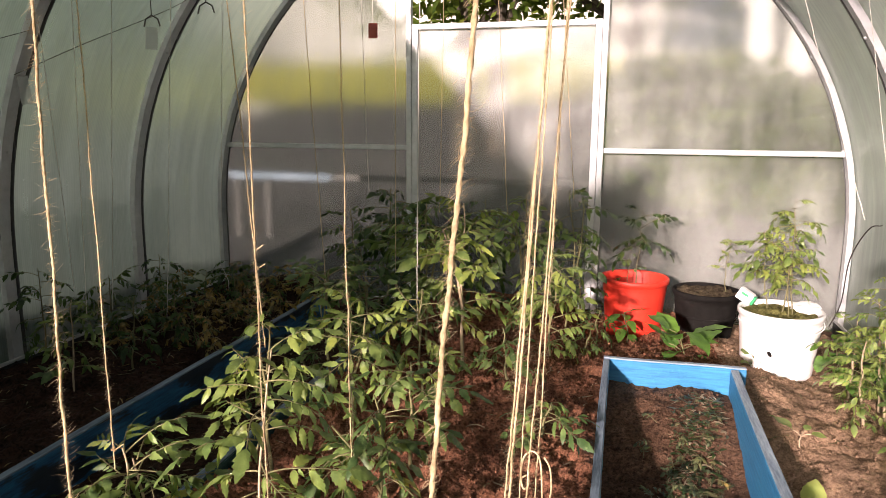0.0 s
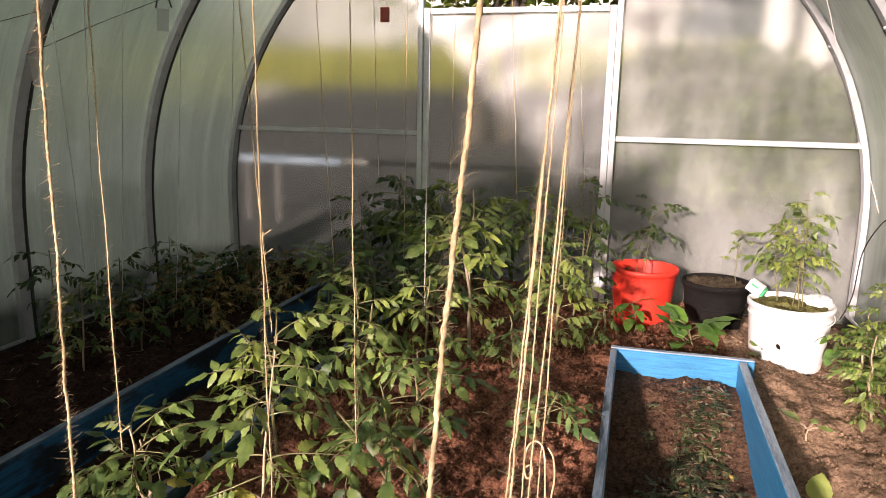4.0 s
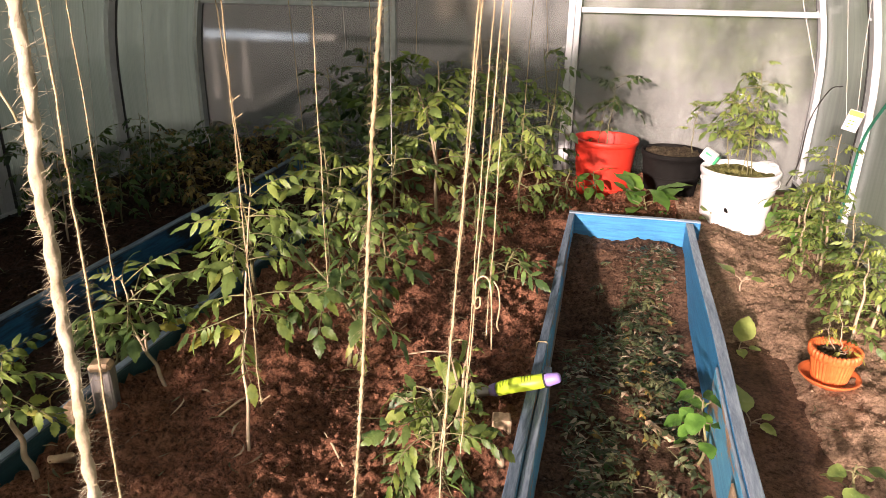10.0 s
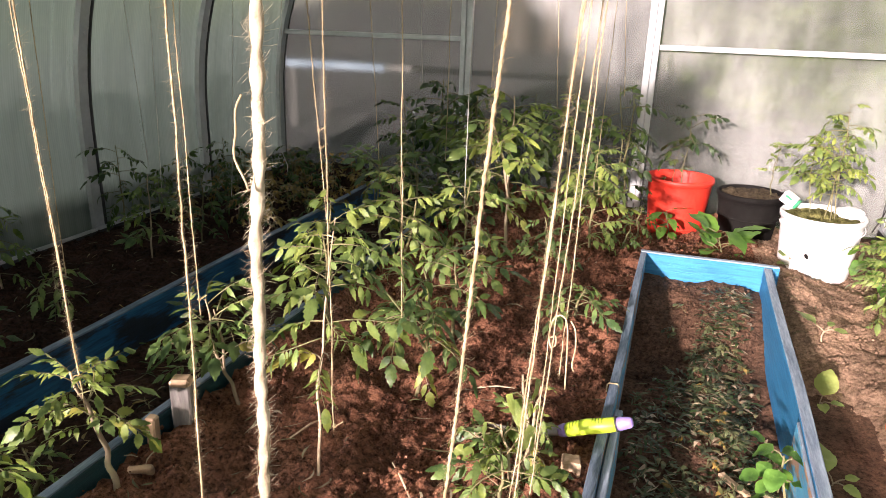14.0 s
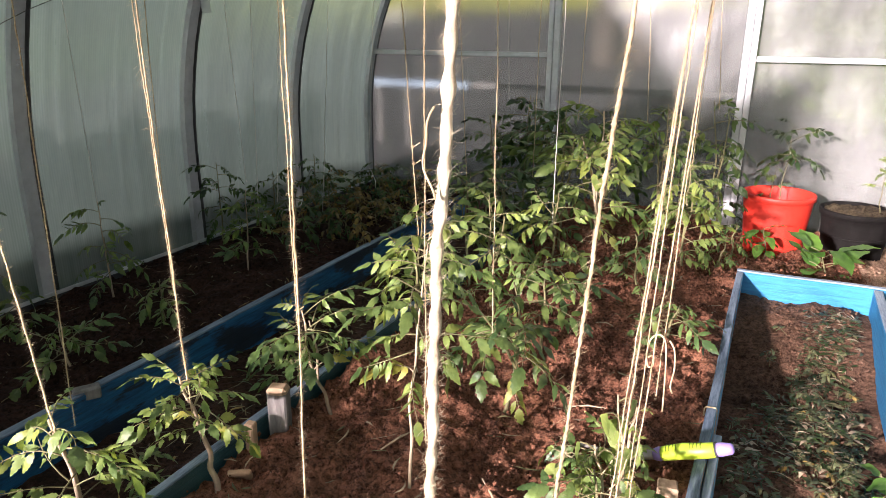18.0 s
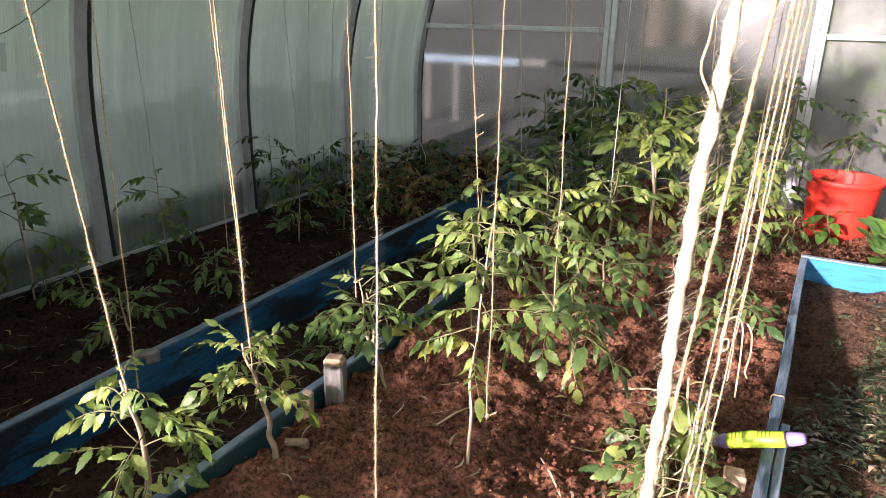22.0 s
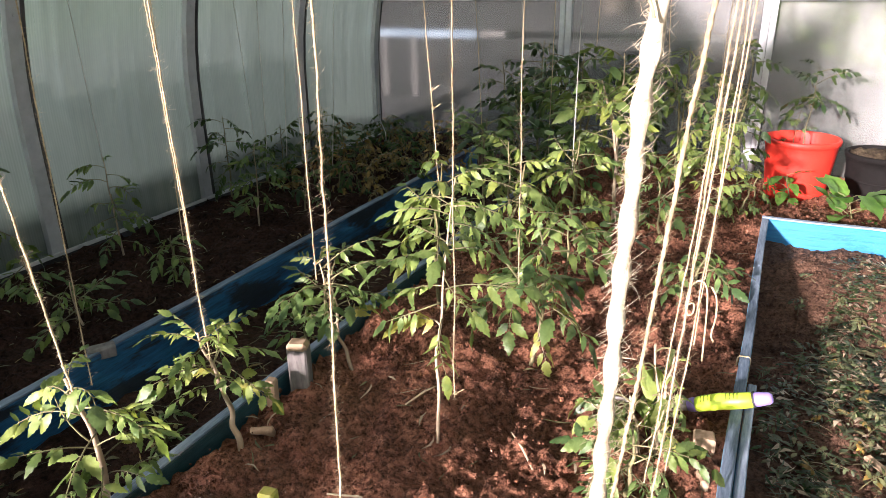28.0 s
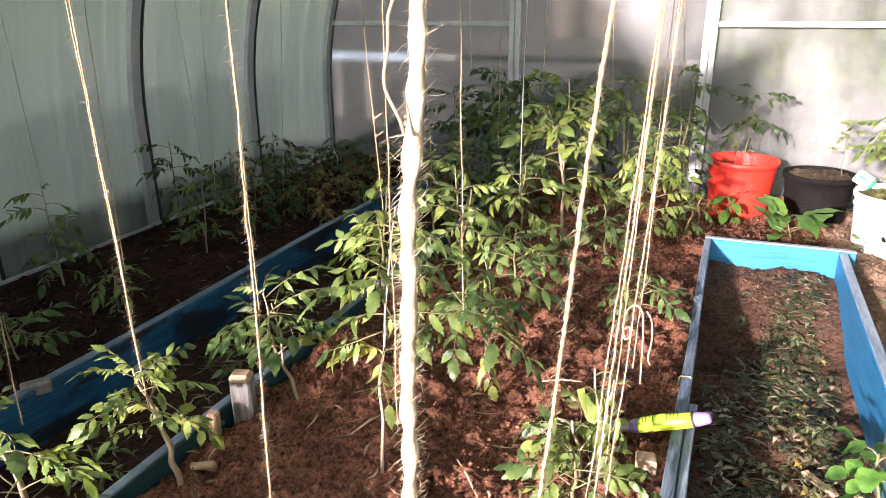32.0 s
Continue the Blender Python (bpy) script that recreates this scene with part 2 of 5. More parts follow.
WOOD_GREY = simple("grey_old_wood", (0.09, 0.085, 0.08), (0.27, 0.25, 0.23), 14, 0.85, 0, 0.6, 0.004, (6, 6, 1))
LEAF = leaf_material("tomato_leaf", (0.046, 0.091, 0.028), (0.148, 0.222, 0.072), (0.24, 0.31, 0.14), 0.27)
# darker copy of the leaf: shade along wall and back put into its colour
LEAF_DARK = leaf_material("shade_dark_tomato_leaf", (0.022, 0.050, 0.018), (0.060, 0.112, 0.036), (0.10, 0.16, 0.06))
# paler leaf; on the sunlit plants the sun is put into its colour
LEAF_PALE = leaf_material("pale_sunlit_leaf", (0.085, 0.140, 0.040), (0.220, 0.295, 0.092), (0.32, 0.38, 0.16), 0.30)
LEAF_YELLOW = leaf_material("yellowing_leaf", (0.20, 0.22, 0.05), (0.36, 0.36, 0.10), (0.42, 0.40, 0.16))
LEAF_BROWN = leaf_material("browned_leaf", (0.085, 0.062, 0.020), (0.27, 0.19, 0.055), (0.30, 0.21, 0.09), 0.2)
LEAF_WILT = leaf_material("wilted_leaf", (0.045, 0.060, 0.030), (0.125, 0.150, 0.080), (0.20, 0.22, 0.13), 0.15)
LEAF_PEPPER = leaf_material("pepper_leaf", (0.06, 0.16, 0.03), (0.14, 0.30, 0.06), (0.2, 0.34, 0.1))
STEM = simple("green_brown_stem", (0.09, 0.085, 0.035), (0.22, 0.20, 0.09), 40, 0.7)
STEM_PALE = simple("pale_dry_stem", (0.26, 0.20, 0.13), (0.48, 0.38, 0.25), 40, 0.8)
TWINE = simple("jute_twine", (0.26, 0.19, 0.095), (0.62, 0.50, 0.31), 220, 0.9, 0, 0.8, 0.001)
# lighter twine for the thick string: its sunlit glare is put into the colour
TWINE_LIT = simple("lit_jute_twine", (0.40, 0.32, 0.20), (0.76, 0.67, 0.49), 220, 0.9, 0, 0.8, 0.001)
CORD = simple("white_cord", (0.46, 0.44, 0.40), (0.64, 0.62, 0.57), 160, 0.85, 0, 0.6, 0.001)


# ---- mesh tools ----
def mesh_ob(name, verts, faces, mats, parent=None, label="", smooth=False, slots=None):
    me = bpy.data.meshes.new(name)
    me.from_pydata(verts, [], faces)
    for m in (mats if isinstance(mats, (list, tuple)) else [mats]):
        me.materials.append(m)
    if smooth:
        me.polygons.foreach_set("use_smooth", [True] * len(me.polygons))
    if slots is not None:
        me.polygons.foreach_set("material_index", slots)
    ob = new(name, me)
    if parent:
        ob.parent = parent
    if label:
        ob["label"] = label
    return ob


def part(name, bm, material, parent=None, label="", smooth=False):
    me = bpy.data.meshes.new(name)
    bm.to_mesh(me)
    bm.free()
    me.materials.append(material)
    if smooth:
        me.polygons.foreach_set("use_smooth", [True] * len(me.polygons))
    ob = new(name, me)
    if parent:
        ob.parent = parent
    if label:
        ob["label"] = label
    return ob


def box_bm(x0, x1, y0, y1, z0, z1, bev=0.002, bm=None, m=None):
    bm = bm or bmesh.new()
    r = bmesh.ops.create_cube(bm, size=1.0)
    mt = Matrix.Translation(((x0 + x1) / 2, (y0 + y1) / 2, (z0 + z1) / 2)) @ Matrix.Diagonal((x1 - x0, y1 - y0, z1 - z0, 1))
    bmesh.ops.transform(bm, matrix=(m @ mt) if m else mt, verts=r["verts"])
    if bev:
        es = {e for v in r["verts"] for e in v.link_edges}
        bmesh.ops.bevel(bm, geom=list(es), offset=bev, segments=1, affect="EDGES")
    return bm


def tube(points, radii, sides=6):
    """Verts and faces of a tube along a line of points, closed at both ends."""
    pts = [Vector(p) for p in points]
    if isinstance(radii, (int, float)):
        radii = [radii] * len(pts)
    verts, faces = [], []
    side = Vector((1, 0.31, 0.17)).normalized()
    for k, p in enumerate(pts):
        d = (pts[min(k + 1, len(pts) - 1)] - pts[max(k - 1, 0)]).normalized()
        a = side - d * side.dot(d)
        if a.length < 1e-3:
            a = d.orthogonal()
        a.normalize()
        side = a
        b = d.cross(a)
        for j in range(sides):
            w = 2 * math.pi * j / sides
            verts.append(tuple(p + (a * math.cos(w) + b * math.sin(w)) * radii[k]))
    for k in range(len(pts) - 1):
        for j in range(sides):
            q = (j + 1) % sides
            faces.append((k * sides + j, k * sides + q, (k + 1) * sides + q, (k + 1) * sides + j))
    faces.append(tuple(range(sides))[::-1])
    faces.append(tuple(range((len(pts) - 1) * sides, len(pts) * sides)))
    return verts, faces


def soft_line(pts, steps=5):
    """The same line drawn smoothly through its points."""
    p = [Vector(q) for q in pts]
    p = [2 * p[0] - p[1]] + p + [2 * p[-1] - p[-2]]
    out = []
    for k in range(1, len(p) - 2):
        a, b, c, d = p[k - 1:k + 3]
        for j in range(steps):
            u = j / steps
            out.append(0.5 * (2 * b + (c - a) * u + (2 * a - 5 * b + 4 * c - d) * u * u + (3 * b - a - 3 * c + d) * u ** 3))
    return out + [p[-2]]


def joined(pieces):
    verts, faces = [], []
    for v, f in pieces:
        o = len(verts)
        verts += v
        faces += [tuple(i + o for i in q) for q in f]
    return verts, faces


def sweep_rect(path, half_w, half_t, across):
    """A rectangular bar along a line; across: the direction of its width."""
    pts = [Vector(p) for p in path]
    verts, faces = [], []
    ac = Vector(across).normalized()
    for k, p in enumerate(pts):
        d = (pts[min(k + 1, len(pts) - 1)] - pts[max(k - 1, 0)]).normalized()
        nrm = d.cross(ac).normalized()
        for sa, sb in ((-1, -1), (1, -1), (1, 1), (-1, 1)):
            verts.append(tuple(p + ac * half_w * sa + nrm * half_t * sb))
    for k in range(len(pts) - 1):
        for j in range(4):
            q = (j + 1) % 4
            faces.append((k * 4 + j, k * 4 + q, k * 4 + 4 + q, k * 4 + 4 + j))
    faces += [(3, 2, 1, 0), tuple(len(pts) * 4 - 4 + j for j in range(4))]
    return verts, faces


# ---- the greenhouse: arch of radius R round (0, AZ), upright below ----
R, AZ, Y_END, Y_NEAR, Z_BASE = 1.43, 0.57, 3.30, -1.19, 0.17
RIBS = [3.285 - 0.64 * k for k in range(8)]


def arch_line(r, z0=Z_BASE, a0=0, a1=180, step=5):
    pts = [(r, z0)] if a0 == 0 else []
    pts += [(r * math.cos(radians(a)), AZ + r * math.sin(radians(a))) for a in range(a0, a1 + 1, step)]
    if a1 == 180:
        pts.append((-r, z0))
    return pts


def sheet_between(y0, y1, name, label, a0, a1, cast):
    """One curved panel of twin-wall sheet between two ribs, over a stretch of the arch."""
    o, i = arch_line(R + 0.022, a0=a0, a1=a1, step=2), arch_line(R + 0.014, a0=a0, a1=a1, step=2)
    verts = [(x, y, z) for y in (y0, y1) for ring in (o, i) for x, z in ring]
    n = len(o)
    faces = []
    for k in range(n - 1):
        faces += [(k + 1, k, 2 * n + k, 2 * n + k + 1), (n + k, n + k + 1, 3 * n + k + 1, 3 * n + k)]
    ob = mesh_ob(name, verts, faces, POLY, smooth=True)
    ob.visible_shadow = cast
    return tagged(ob, label, "greenhouse panel", kind="structure")


for k in range(len(RIBS) - 1):
    ya, yb = RIBS[k + 1] + 0.002, RIBS[k] - 0.002 + (0.03 if k == 0 else 0)
    sheet_between(ya, yb, "roof_panel", "curved translucent polycarbonate greenhouse sheet, milky and streaked", 0, 124, False)
    sheet_between(ya, yb, "wall_panel", "translucent polycarbonate side wall sheet, grey-green and streaked", 124, 180, True)

for k, y in enumerate(RIBS):
    v, f = sweep_rect([(x, y, z) for x, z in arch_line(R, Z_BASE, 0, 180, 4)], 0.020, 0.011, (0, 1, 0))
    rib = tagged(mesh_ob("arch_rib", v, f, STEEL), "galvanised steel arch rib of the greenhouse", "rib", "arch ribs", "structure")
    v, f = sweep_rect([(x, y + 0.0265, z) for x, z in arch_line(R - 0.001, Z_BASE, 0, 180, 4)], 0.006, 0.012, (0, 1, 0))
    mesh_ob("rubber_strip", v, f, SEAL, rib, "black rubber strip along the rib")
    for side in (-1, 1):
        for a in (14, 30, 46):
            c, s = math.cos(radians(a)), math.sin(radians(a))
            p = Vector((side * (R - 0.013) * c, y, AZ + (R - 0.013) * s))
            q = p - Vector((side * c, 0, s)) * 0.006
            mesh_ob("bolt", *tube([p, q], [0.006, 0.005], 6), STEEL, rib)

for side in (-1, 1):
    b = box_bm(side * R - 0.02, side * R + 0.02, Y_NEAR, Y_END, Z_BASE - 0.05, Z_BASE + 0.018, 0.003)
    base = tagged(part("base_rail", b, WOOD_GREY), "grey weathered base rail along the foot of the wall", "rail", kind="structure")
    a, c = sorted((side * (R - 0.0205), side * (R - 0.0265)))
    part("edge_strip", box_bm(a, c, Y_NEAR, Y_END - 0.03, Z_BASE + 0.046, Z_BASE + 0.058, 0.001), STEEL, base, "pale edge strip of the sheet")
    part("dark_gap", box_bm(a, c, Y_NEAR, Y_END - 0.03, Z_BASE - 0.02, Z_BASE + 0.0455, 0.001), SEAL, base, "black strip below the pale edge strip")


def end_sheet(name, x0, x1, z0, z1, y, label, slot=False):
    """A flat end panel, cut to the arch where it meets it."""
    n = 24
    top = []
    for k in range(n + 1):
        x = x0 + (x1 - x0) * k / n
        zt = AZ + math.sqrt(max((R + 0.005) ** 2 - x * x, 0)) if abs(x) < R + 0.004 else AZ
        top.append((x, min(zt, z1)))
    verts, faces = [], []
    for yy in (y, y + 0.008):
        for x, zt in top:
            verts += [(x, yy, min(z0, zt)), (x, yy, zt)]
    m = 2 * (n + 1)
    for k in range(n):
        a = 2 * k
        faces += [(a, a + 2, a + 3, a + 1), (m + a + 2, m + a, m + a + 1, m + a + 3), (a + 1, a + 3, m + a + 3, m + a + 1), (a + 2, a, m + a, m + a + 2)]
    faces += [(0, 1, m + 1, m), (2 * n + 1, 2 * n, m + 2 * n, m + 2 * n + 1)]
    ob = mesh_ob(name, verts, faces, POLY_END)
    ob.visible_shadow = False
    return tagged(ob, label, "greenhouse panel", kind="structure")


WX, BAR, HATCH = 0.432, 0.90, 1.435
end_sheet("wall_end_left_lower", -R, -WX - 0.012, Z_BASE, BAR, 3.306, "milky polycarbonate end panel below the cross bar")
end_sheet("wall_end_left_upper", -R, -WX - 0.012, BAR, 2.1, 3.306, "milky polycarbonate end panel above the cross bar")
end_sheet("wall_end_right_lower", WX + 0.012, R, Z_BASE, BAR, 3.306, "sunlit polycarbonate end panel below the cross bar")
end_sheet("wall_end_right_upper", WX + 0.012, R, BAR, 2.1, 3.306, "sunlit polycarbonate end panel above the cross bar")


def bar_part(name, x0, x1, y0, y1, z0, z1, mat=STEEL, parent=None):
    return part(name, box_bm(x0, x1, y0, y1, z0, z1, 0.002), mat, parent)


for side in (-1, 1):
    a, b = sorted((side * (WX + 0.012), side * (WX - 0.012)))
    tagged(bar_part("door_post", a, b, 3.275, 3.303, Z_BASE - 0.02, 1.93), "galvanised steel door post", "post", kind="structure")
    a, b = sorted((side * (WX + 0.014), side * (R - 0.03)))
    tagged(bar_part("cross_bar", a, b, 3.278, 3.302, BAR - 0.011, BAR + 0.011), "galvanised steel cross bar of the end wall", "bar", kind="structure")

door = tagged(new("door_1"), "closed greenhouse door of translucent sheet, its upper hatch open", "door", kind="structure")
bar_part("stile", -0.4185, -0.390, 3.280, 3.304, Z_BASE + 0.02, HATCH + 0.012, STEEL, door)
bar_part("stile", 0.390, 0.4185, 3.280, 3.304, Z_BASE + 0.02, HATCH + 0.012, STEEL, door)
bar_part("top_rail", -0.389, 0.389, 3.281, 3.303, HATCH - 0.012, HATCH + 0.012, STEEL, door)
bar_part("bottom_rail", -0.389, 0.389, 3.281, 3.303, Z_BASE + 0.02, Z_BASE + 0.045, STEEL, door)
pane = end_sheet("door_sheet", -0.405, 0.405, Z_BASE + 0.02, HATCH, 3.3055, "milky door sheet with soft upright patches")
pane.parent = door
del pane["category"], pane["kind"]
tagged(bar_part("door_lintel", -0.42, 0.42, 3.276, 3.302, 1.86, 1.885), "galvanised steel lintel over the hatch", "bar", kind="structure")
end_sheet("wall_end_gable", -0.42, 0.42, 1.875, 2.1, 3.306, "milky polycarbonate gable over the door")

# near end, behind the camera: a gable with an open doorway
end_sheet("wall_near_left", -0.845, -WX, 0.835, 1.50, Y_NEAR, "polycarbonate near end panel beside the doorway")
# unseen planks, added to block sun from the left side and end wall
for name, x0, z0, z1, label in (("wall_near_planks", -0.845, Z_BASE, 0.83, "added grey planks that block the low sun beside the doorway"), ("wall_near_gable_planks", -0.845, 1.505, 2.1, "added grey plank gable that blocks the sun beside the doorway"),
                                ("wall_near_corner_planks", -R, Z_BASE, 2.1, "added grey planks that block the sun at the near corner")):
    planks = end_sheet(name, x0, -WX if x0 > -1 else -0.85, z0, z1, Y_NEAR, label)
    planks.visible_shadow = True
    planks.data.materials[0] = WOOD_GREY
end_sheet("wall_near_right", WX, R, Z_BASE, 2.1, Y_NEAR, "polycarbonate near end panel beside the doorway")
for side in (-1, 1):
    a, b = sorted((side * (WX - 0.002), side * (WX - 0.026)))
    tagged(bar_part("near_door_post", a, b, Y_NEAR - 0.012, Y_NEAR + 0.016, Z_BASE - 0.02, 1.92), "galvanised steel post of the open doorway", "post", kind="structure")

# ---- earth ----
def fbm(x, y, s, o=4):
    return noise.fractal(Vector((x * s, y * s, 3.7)), 0.9, 2.0, o)


def lumps(x, y):
    return 0.018 * fbm(x, y, 5) + 0.014 * fbm(x + 9, y, 13) + 0.021 * abs(fbm(x, y + 5, 32, 3)) - 0.004


def earth(name, x0, x1, y0, y1, step, height, mat, label, cat):
    nx, ny = max(2, round((x1 - x0) / step)), max(2, round((y1 - y0) / step))
    verts = []
    for j in range(ny + 1):
        y = y0 + (y1 - y0) * j / ny
        for i in range(nx + 1):
            x = x0 + (x1 - x0) * i / nx
            verts.append((x, y, height(x, y)))
    w = nx + 1
    faces = [(j * w + i, j * w + i + 1, (j + 1) * w + i + 1, (j + 1) * w + i) for j in range(ny) for i in range(nx)]
    return tagged(mesh_ob(name, verts, faces, mat, smooth=True), label, cat, kind="structure")


def ease(u):
    u = min(1.0, max(0.0, u))
    return u * u * (3 - 2 * u)


def h_left(x, y):
    e = min(1, (x + 1.41) / 0.15)
    return 0.195 + 0.035 * e + lumps(x, y)


def h_mid(x, y):
    return 0.238 + 0.015 * math.sin((x + 0.28) / 0.78 * math.pi) + 1.25 * lumps(x, y) - 0.02 * max(0, (y - 2.5)) - 0.068 * ease((y - 2.50) / 0.38) * ease((x - 0.22) / 0.25) - 0.030 * math.exp(-((x - 0.36) / 0.12) ** 2 - ((y - 1.245) / 0.07) ** 2)


def h_right(x, y):
    near = 1 - ease((y - 1.75) / 0.5)
    return 0.135 + 0.055 * (1 - near) * max(0, 1 - (x - 0.90) / 0.25) - 0.062 * near * (1 - ease((x - 1.05) / 0.12)) + 0.040 * min(1, max(0, (y - 1.4) / 1.1)) - 0.034 * ease((y - 2.45) / 0.25) + 0.7 * lumps(x, y)


def h_back(x, y):
    a = min(1, max(0, (x - 0.50) / 0.42))
    return h_mid(x, y) * (1 - a) + h_right(x, y) * a


def h_path(x, y):
    return 0.118 + 0.085 * ease((y - 1.85) / 0.45) + 0.6 * lumps(x, y)


def h_lpath(x, y):
    return 0.160 + 0.7 * lumps(x, y)


earth("ground", -1.6, 1.6, -1.4, 3.5, 0.2, lambda x, y: 0.11, SOIL_PATH, "bare earth under the greenhouse", "ground")
earth("soil_left_bed", -1.415, -0.712, -0.9, 3.30, 0.014, h_left, SOIL_SHADED, "dark shaded soil of the bed along the wall", "soil")
earth("soil_left_path", -0.70, -0.302, -0.9, 3.30, 0.02, h_lpath, SOIL_SHADED, "dark narrow earth path between two boards", "soil")
earth("soil_middle_bed", -0.283, 0.505, -0.9, 3.30, 0.010, h_mid, SOIL_MID, "loose cloddy brown soil of the middle bed", "soil")
earth("soil_back_strip", 0.505, 0.92, 2.385, 3.30, 0.010, h_back, SOIL_MID, "loose brown soil behind the board end", "soil")
earth("soil_right_path", 0.50, 0.905, -0.9, 2.40, 0.012, h_path, SOIL_PATH, "trodden earth path with withered weeds", "soil")
earth("soil_right_bed", 0.895, 1.415, -0.9, 3.30, 0.010, h_right, SOIL_DRY, "dry light brown soil of the bed along the wall", "soil")

# the country outside: one sheet of grass to the horizon, with a hole for the house
GRASS = simple("meadow_grass", (0.045, 0.070, 0.022), (0.120, 0.150, 0.050), 6, 0.9, 0, 0.6, 0.02)
bm = bmesh.new()
outer = [bm.verts.new((x, y, 0.10)) for x, y in ((-1800, -1800), (1800, -1800), (1800, 1800), (-1800, 1800))]
inner = [bm.verts.new((x, y, 0.10)) for x, y in ((-1.45, -1.2), (1.45, -1.2), (1.45, 3.33), (-1.45, 3.33))]
for k in range(4):
    bm.faces.new((outer[k], outer[(k + 1) % 4], inner[(k + 1) % 4], inner[k]))
tagged(part("grass_ground", bm, GRASS), "sunlit meadow grass outside the greenhouse", "grass", kind="structure")

# a low board fence outside the long wall, added to darken the wall's foot
FENCE = simple("dark_fence_boards", (0.022, 0.028, 0.022), (0.055, 0.065, 0.05), 8, 0.85, 0, 0.5, 0.005, (1, 1, 0.1))
PINK = simple("faded_pink_paint", (0.42, 0.24, 0.26), (0.58, 0.38, 0.40), 10, 0.7)
TAG_WHITE = simple("white_ledge_paint", (0.62, 0.60, 0.60), (0.78, 0.76, 0.75), 12, 0.7)
fence = tagged(new("added_fence"), "added low dark board fence that darkens the foot of the wall", "fence")
for k in range(40):
    part("board", box_bm(-1.85, -1.83, -2.6 + 0.15 * k, -2.6 + 0.15 * k + 0.146, 0.08, 0.63 + 0.04 * math.sin(k * 2.3), 0.003), FENCE, fence)
part("painted_rail", box_bm(-1.826, -1.805, -2.6, 1.56, 0.50, 0.60, 0.004), PINK, fence, "faded pink rail")
part("pale_ledge", box_bm(-1.88, -1.80, -2.6, 1.56, 0.676, 0.692, 0.004), TAG_WHITE, fence, "pale ledge above the pink rail")


# ---- boards ----
def board(name, p0, p1, thick, z0, z1, mat, label, edge=EDGE, sag=0.0):
    """A plank on edge between two plan points: painted body with a weathered top edge."""
    p0, p1 = Vector((*p0, 0)), Vector((*p1, 0))
    d = p1 - p0
    m = Matrix.Translation(p0) @ Matrix.Rotation(math.atan2(d.y, d.x), 4, "Z")
    bm = box_bm(0, d.length, -thick / 2, thick / 2, z0, z1 - 0.004, 0.003)
    bmesh.ops.subdivide_edges(bm, edges=[e for e in bm.edges if e.calc_length() > 0.3], cuts=24, use_grid_fill=True)
    for v in bm.verts:
        v.co.z += 0.004 * noise.noise(Vector((v.co.x * 3, 0, z0 * 9))) + sag * math.sin(math.pi * v.co.x / d.length)
        v.co.y += 0.003 * noise.noise(Vector((v.co.x * 2.2, 7, 0)))
    ob = part(name, bm, mat)
    ob.matrix_world = m
    e = box_bm(0, d.length, -thick / 2 + 0.0005, thick / 2 - 0.0005, z1 - 0.005, z1, 0.0015)
    bmesh.ops.subdivide_edges(e, edges=[x for x in e.edges if x.calc_length() > 0.3], cuts=24, use_grid_fill=True)
    for v in e.verts:
        v.co.z += 0.004 * noise.noise(Vector((v.co.x * 3, 0, z0 * 9))) + sag * math.sin(math.pi * v.co.x / d.length)
        v.co.y += 0.003 * noise.noise(Vector((v.co.x * 2.2, 7, 0)))
    part("top_edge", e, edge, ob, "bare weathered top edge")
    return tagged(ob, label, "board")


board("bed_board", (-0.672, -0.9), (-0.712, 2.95), 0.022, 0.13, 0.281, BLUE_SHADED, "long shade-darkened blue painted bed board with a worn top edge", EDGE_DARK)
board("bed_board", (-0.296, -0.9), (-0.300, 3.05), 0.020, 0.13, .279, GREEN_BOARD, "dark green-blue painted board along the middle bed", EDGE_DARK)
board("bed_board", (0.510, -0.9), (0.514, 2.362), 0.020, 0.12, 0.283, BLUE_WORN, "weathered blue board along the path", EDGE_DARK)
board("bed_board", (0.5295, -0.9), (0.533, 1.36), 0.016, 0.11, 0.274, BLUE_WORN, "overlapping weathered blue board with bare wood ends")
board("bed_board", (0.505, 2.374), (0.930, 2.384), 0.020, 0.12, 0.285, BLUE, "bright blue board closing the end of the path")
board("bed_board", (0.862, -0.9), (0.893, 2.362), 0.024, 0.12, 0.283, BLUE, "bright blue board along the path")
board("bed_board", (0.8465, -0.9), (0.8685, 1.44), 0.007, 0.11, 0.277, BLUE_WORN, "blue board with paint worn to bare wood")


board("board_offcut", (0.8385, -0.9), (0.8570, 1.10), 0.006, 0.11, 0.258, WOOD, "bare brown wood offcut against the worn blue board", WOOD)


# ---- pots as blocks of revolution ----
def lathe(profile, seg=40, center=(0, 0), wob=0.0):
    verts, faces = [], []
    for k, (r, z) in enumerate(profile):
        for j in range(seg):
            a = 2 * math.pi * j / seg
            rr = r * (1 + wob * math.sin(2 * a + 0.7))
            verts.append((rr * math.cos(a), rr * math.sin(a), z))
    for k in range(len(profile) - 1):
        for j in range(seg):
            q = (j + 1) % seg
            faces.append((k * seg + j, k * seg + q, (k + 1) * seg + q, (k + 1) * seg + j))
    return verts, faces

